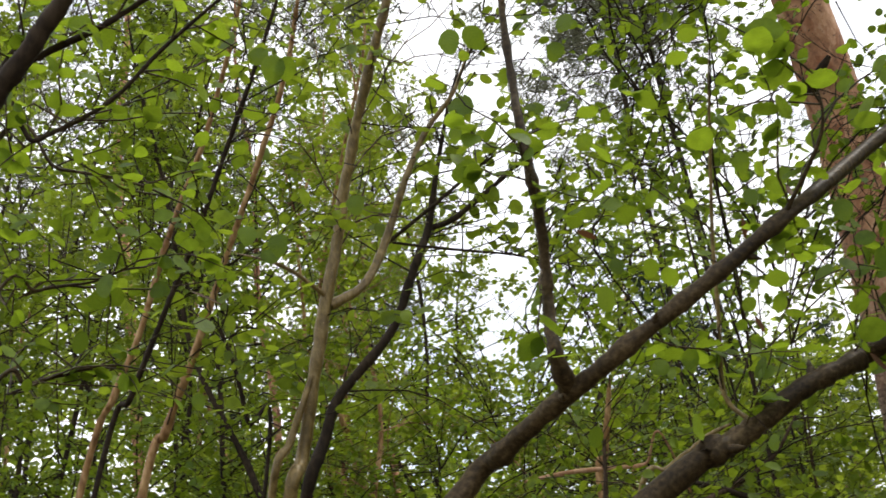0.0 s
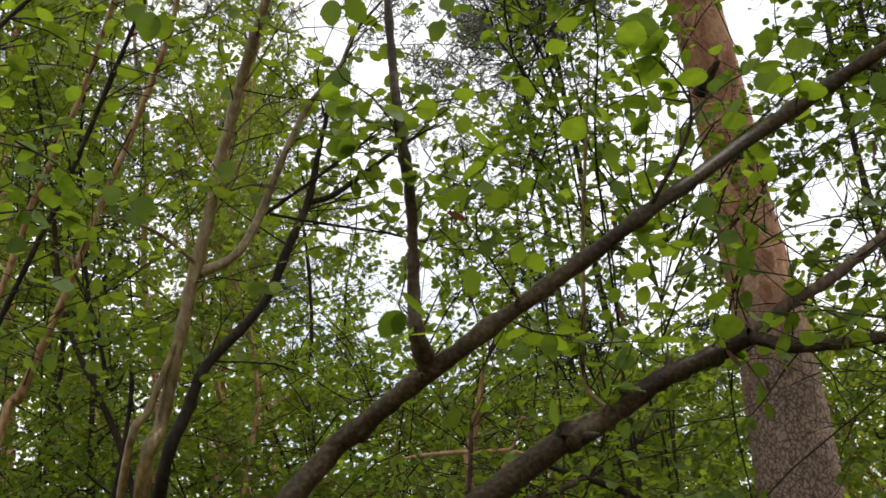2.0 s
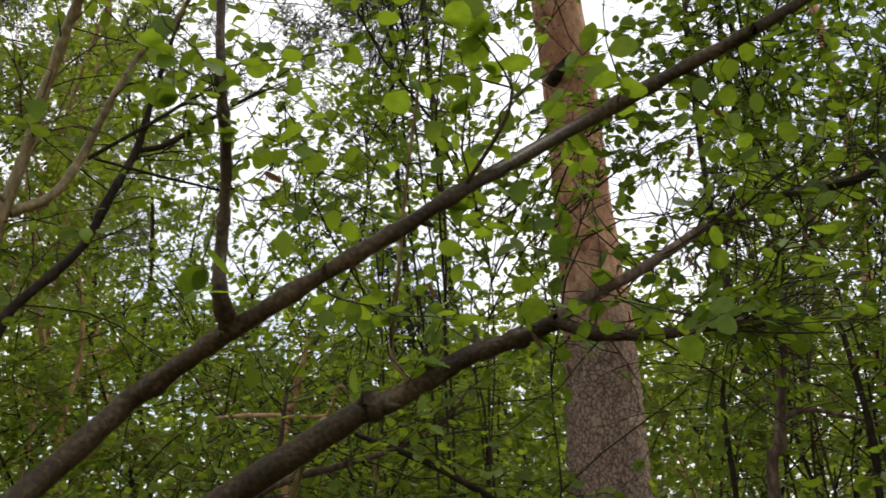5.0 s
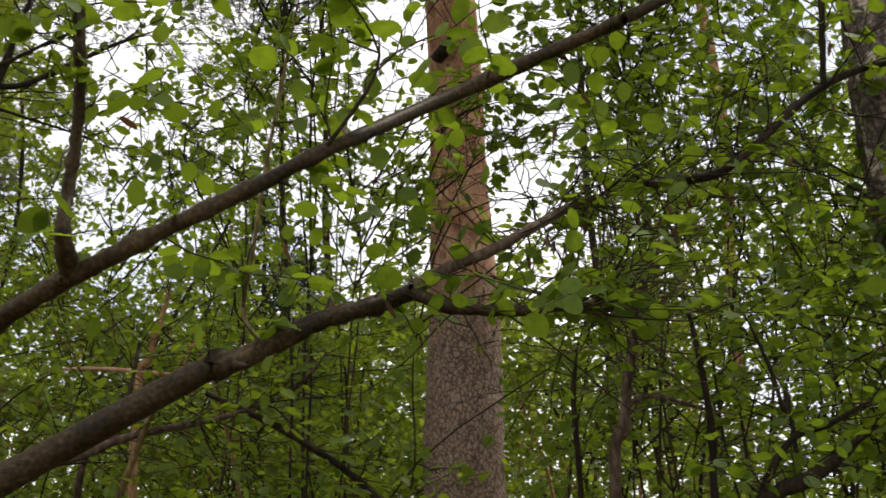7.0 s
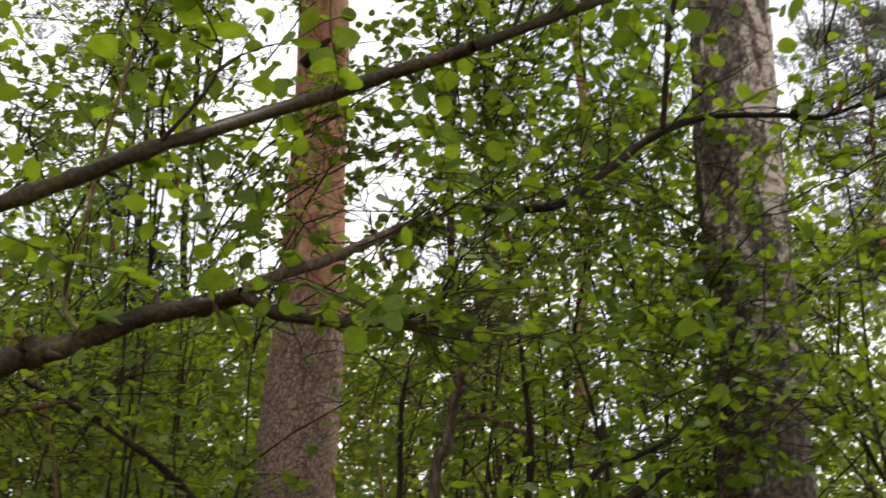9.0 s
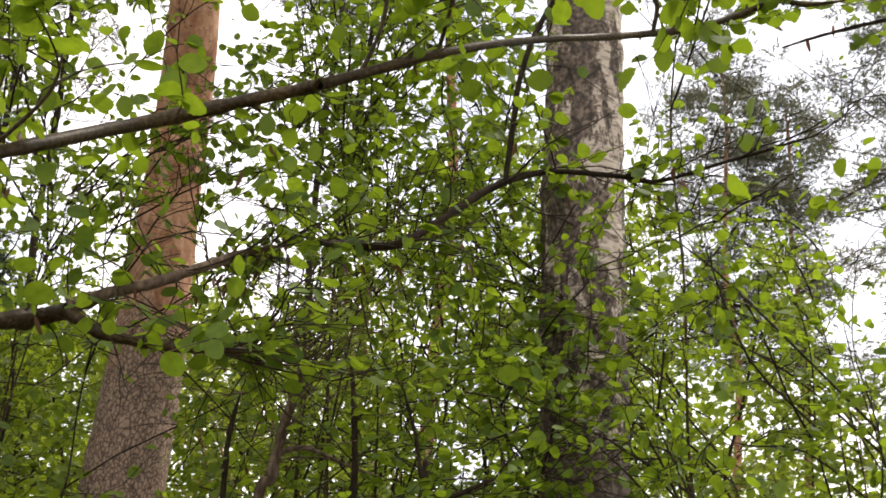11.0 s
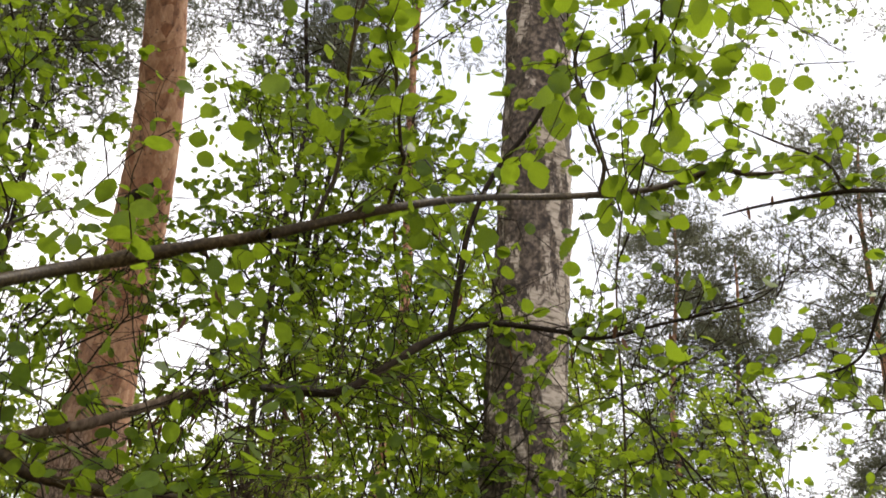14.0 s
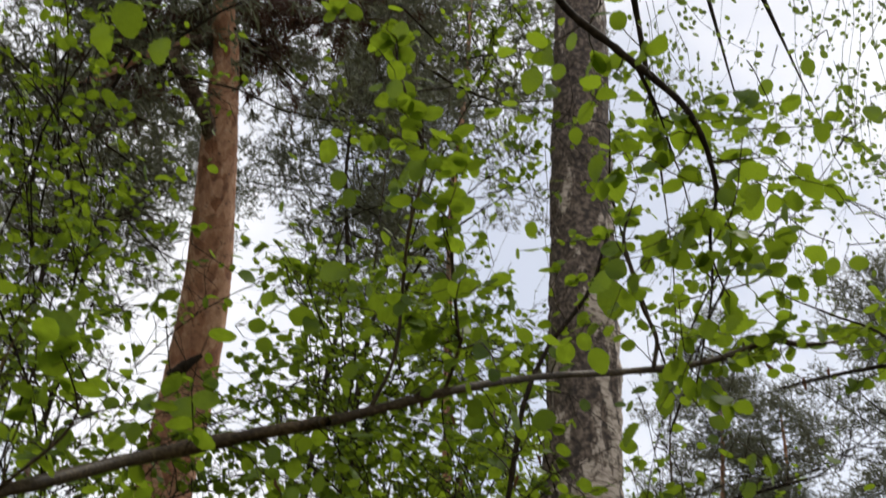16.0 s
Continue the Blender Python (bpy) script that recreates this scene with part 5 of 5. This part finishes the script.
limb("stem", [(2.0, 3.2, -0.1, 0.022), (2.08, 3.14, 0.9, 0.019), (2.19, 3.06, 1.52, 0.016)] + RB, DARK_BARK, low_right, 71)
limb("stem", [(1.75, 3.35, -0.1, 0.034), (1.82, 3.30, 0.9, 0.031), (2.02, 3.18, 1.47, 0.029)] + RB2, DARK_BARK, low_right, 72)
for k, rows in enumerate((RB, RB2)):
    leafy_twigs(low_right, rows, 16, 0.45, 6, 0.055, 420 + k, bark=DARK_BARK, kind="mid")
for k, rows in enumerate((Q1, Q2, Q3, G1)):
    tree = thing("young_tree", rows[0][0], rows[0][1], "thin bare-stemmed pale sapling" if k == 3 else "thin dark crooked sapling", "tree", "saplings")
    limb("trunk", [(rows[0][0], rows[0][1], -0.1, rows[0][3] * 1.2)] + rows, TAN_BARK if k == 3 else DARK_BARK, tree, 75 + k, knots=2)
    leafy_twigs(tree, rows, 12, 0.5, 6, 0.05, 430 + k, bark=DARK_BARK, leaf=WOOD_LEAF, kind="mid")


def bare_brush(parent, rows, count, length, seed, bark, radius=0.0035):
    """Dry leafless twigs that fork off a limb."""
    rng = np.random.default_rng(seed)
    path = spline(rows, 9)
    at = rng.integers(0, len(path), count)
    d = np.gradient(path[:, :3], axis=0)[at]
    d /= np.linalg.norm(d, axis=1, keepdims=True)
    first = twig_paths(rng, path[at, :3], 0.75 * rng.normal(size=(count, 3)) * (1, 1, 0.5) + d, length, bend=0.22, steps=6, radius=radius)
    second = []
    for p in first:
        second += twig_paths(rng, p[2:5, :3], rng.normal(size=(3, 3)) * (1, 1, 0.5) + (p[5, :3] - p[1, :3]) * 2, length * 0.45, bend=0.2, steps=4, radius=radius * 0.6)
    part("twig_work", tubes("twig_work", first + second, 4), bark, parent, "dry bare twigs", "stuff")


for k, (bush, rod) in enumerate(ROUGH):
    bare_brush(bush, rod, 4, 0.5, 640 + k, DARK_BARK, 0.0034)
bare_brush(snag, DS[1:], 34, 0.5, 601, DEAD_WOOD)
bare_brush(hazel, B2B[1:6], 20, 0.55, 602, DARK_BARK, 0.0036)
bare_brush(hazel, B2A[2:], 18, 0.42, 603, DARK_BARK)
bare_brush(hazel, C1[3:], 26, 0.5, 604, DARK_BARK, 0.0035)
bare_brush(low_bush, LB, 9, 0.4, 605, DARK_BARK)
bare_brush(right, R3, 10, 0.5, 606, DARK_BARK, 0.0025)
bare_brush(dark, D1[2:], 14, 0.55, 607, DARK_BARK)
bare_brush(pale, L1[2:], 8, 0.5, 608, DEAD_WOOD)

# withered leaves caught on the twigs
rng_d = np.random.default_rng(91)


def withered(parent, rows, count):
    path = spline(rows, 9)
    p = path[rng_d.integers(0, len(path), count), :3] + rng_d.normal(size=(count, 3)) * (0.12, 0.12, 0.05) - (0, 0, 0.08)
    place_leaves(parent, rng_d, p, np.tile((0.1, 0.0, -1.0), (count, 1)), 0.05, DEAD_LEAF, up=0.0, spread=0.35, label="withered brown leaf", narrow=0.35)


for parent, rows, count in ((hazel, C1, 34), (hazel, B1[6:], 10), (hazel, B2A, 18), (hazel, C1_UP, 8), (hazel, V1, 4), (right, R1, 3), (snag, DS, 6)):
    withered(parent, rows, count)
curl = [(-0.67, 2.68, 2.73, 0.093, 95), (-0.63, 2.68, 2.76, 0.051, 20), (0.32, 2.48, 2.64, 0.049, 130)]
for x, y, z, s, turn in curl:
    place_leaves(dark if x < 0 else hazel, rng_d, np.array([(x, y, z)]), np.array([(math.sin(radians(turn)), 0.2, math.cos(radians(turn)))]), s, DEAD_LEAF, up=0.1, spread=0.2, sizes=[s * 1.05], label="withered brown leaf", narrow=0.6)

# dry brown brushwood high in the big pine
rng_k = np.random.default_rng(29)
knots_at = [(2.30, 5.92, 7.97, 0.344), (2.58, 5.94, 7.85, 0.344), (2.79, 5.87, 8.18, 0.353), (2.39, 6.06, 7.58, 0.214), (1.81, 6.30, 7.27, 0.263), (1.66, 6.54, 7.49, 0.235), (2.99, 5.68, 8.28, 0.279), (1.89, 6.01, 7.58, 0.193), (2.41, 5.80, 8.39, 0.334)]
for x, y, z, r in knots_at:
    brush = twig_paths(rng_k, np.array([(x, y, z)]) + rng_k.normal(size=(16, 3)) * r * 0.6, rng_k.normal(size=(16, 3)), r * 1.6, bend=0.25, steps=5, radius=0.006)
    part("bough_work", tubes("bough_work", brush, 4), DEAD_WOOD, pine_main, "dry brown twigs", "stuff")
    kp, kw = along(brush, rng_k, 16)
    part("dry_needles", needle_tufts("dry_needles", rng_k, kp, kw, 0.09, count=9, width=0.05), DRY_NEEDLE, pine_main, "dry reddish-brown needles in clumps", "stuff")
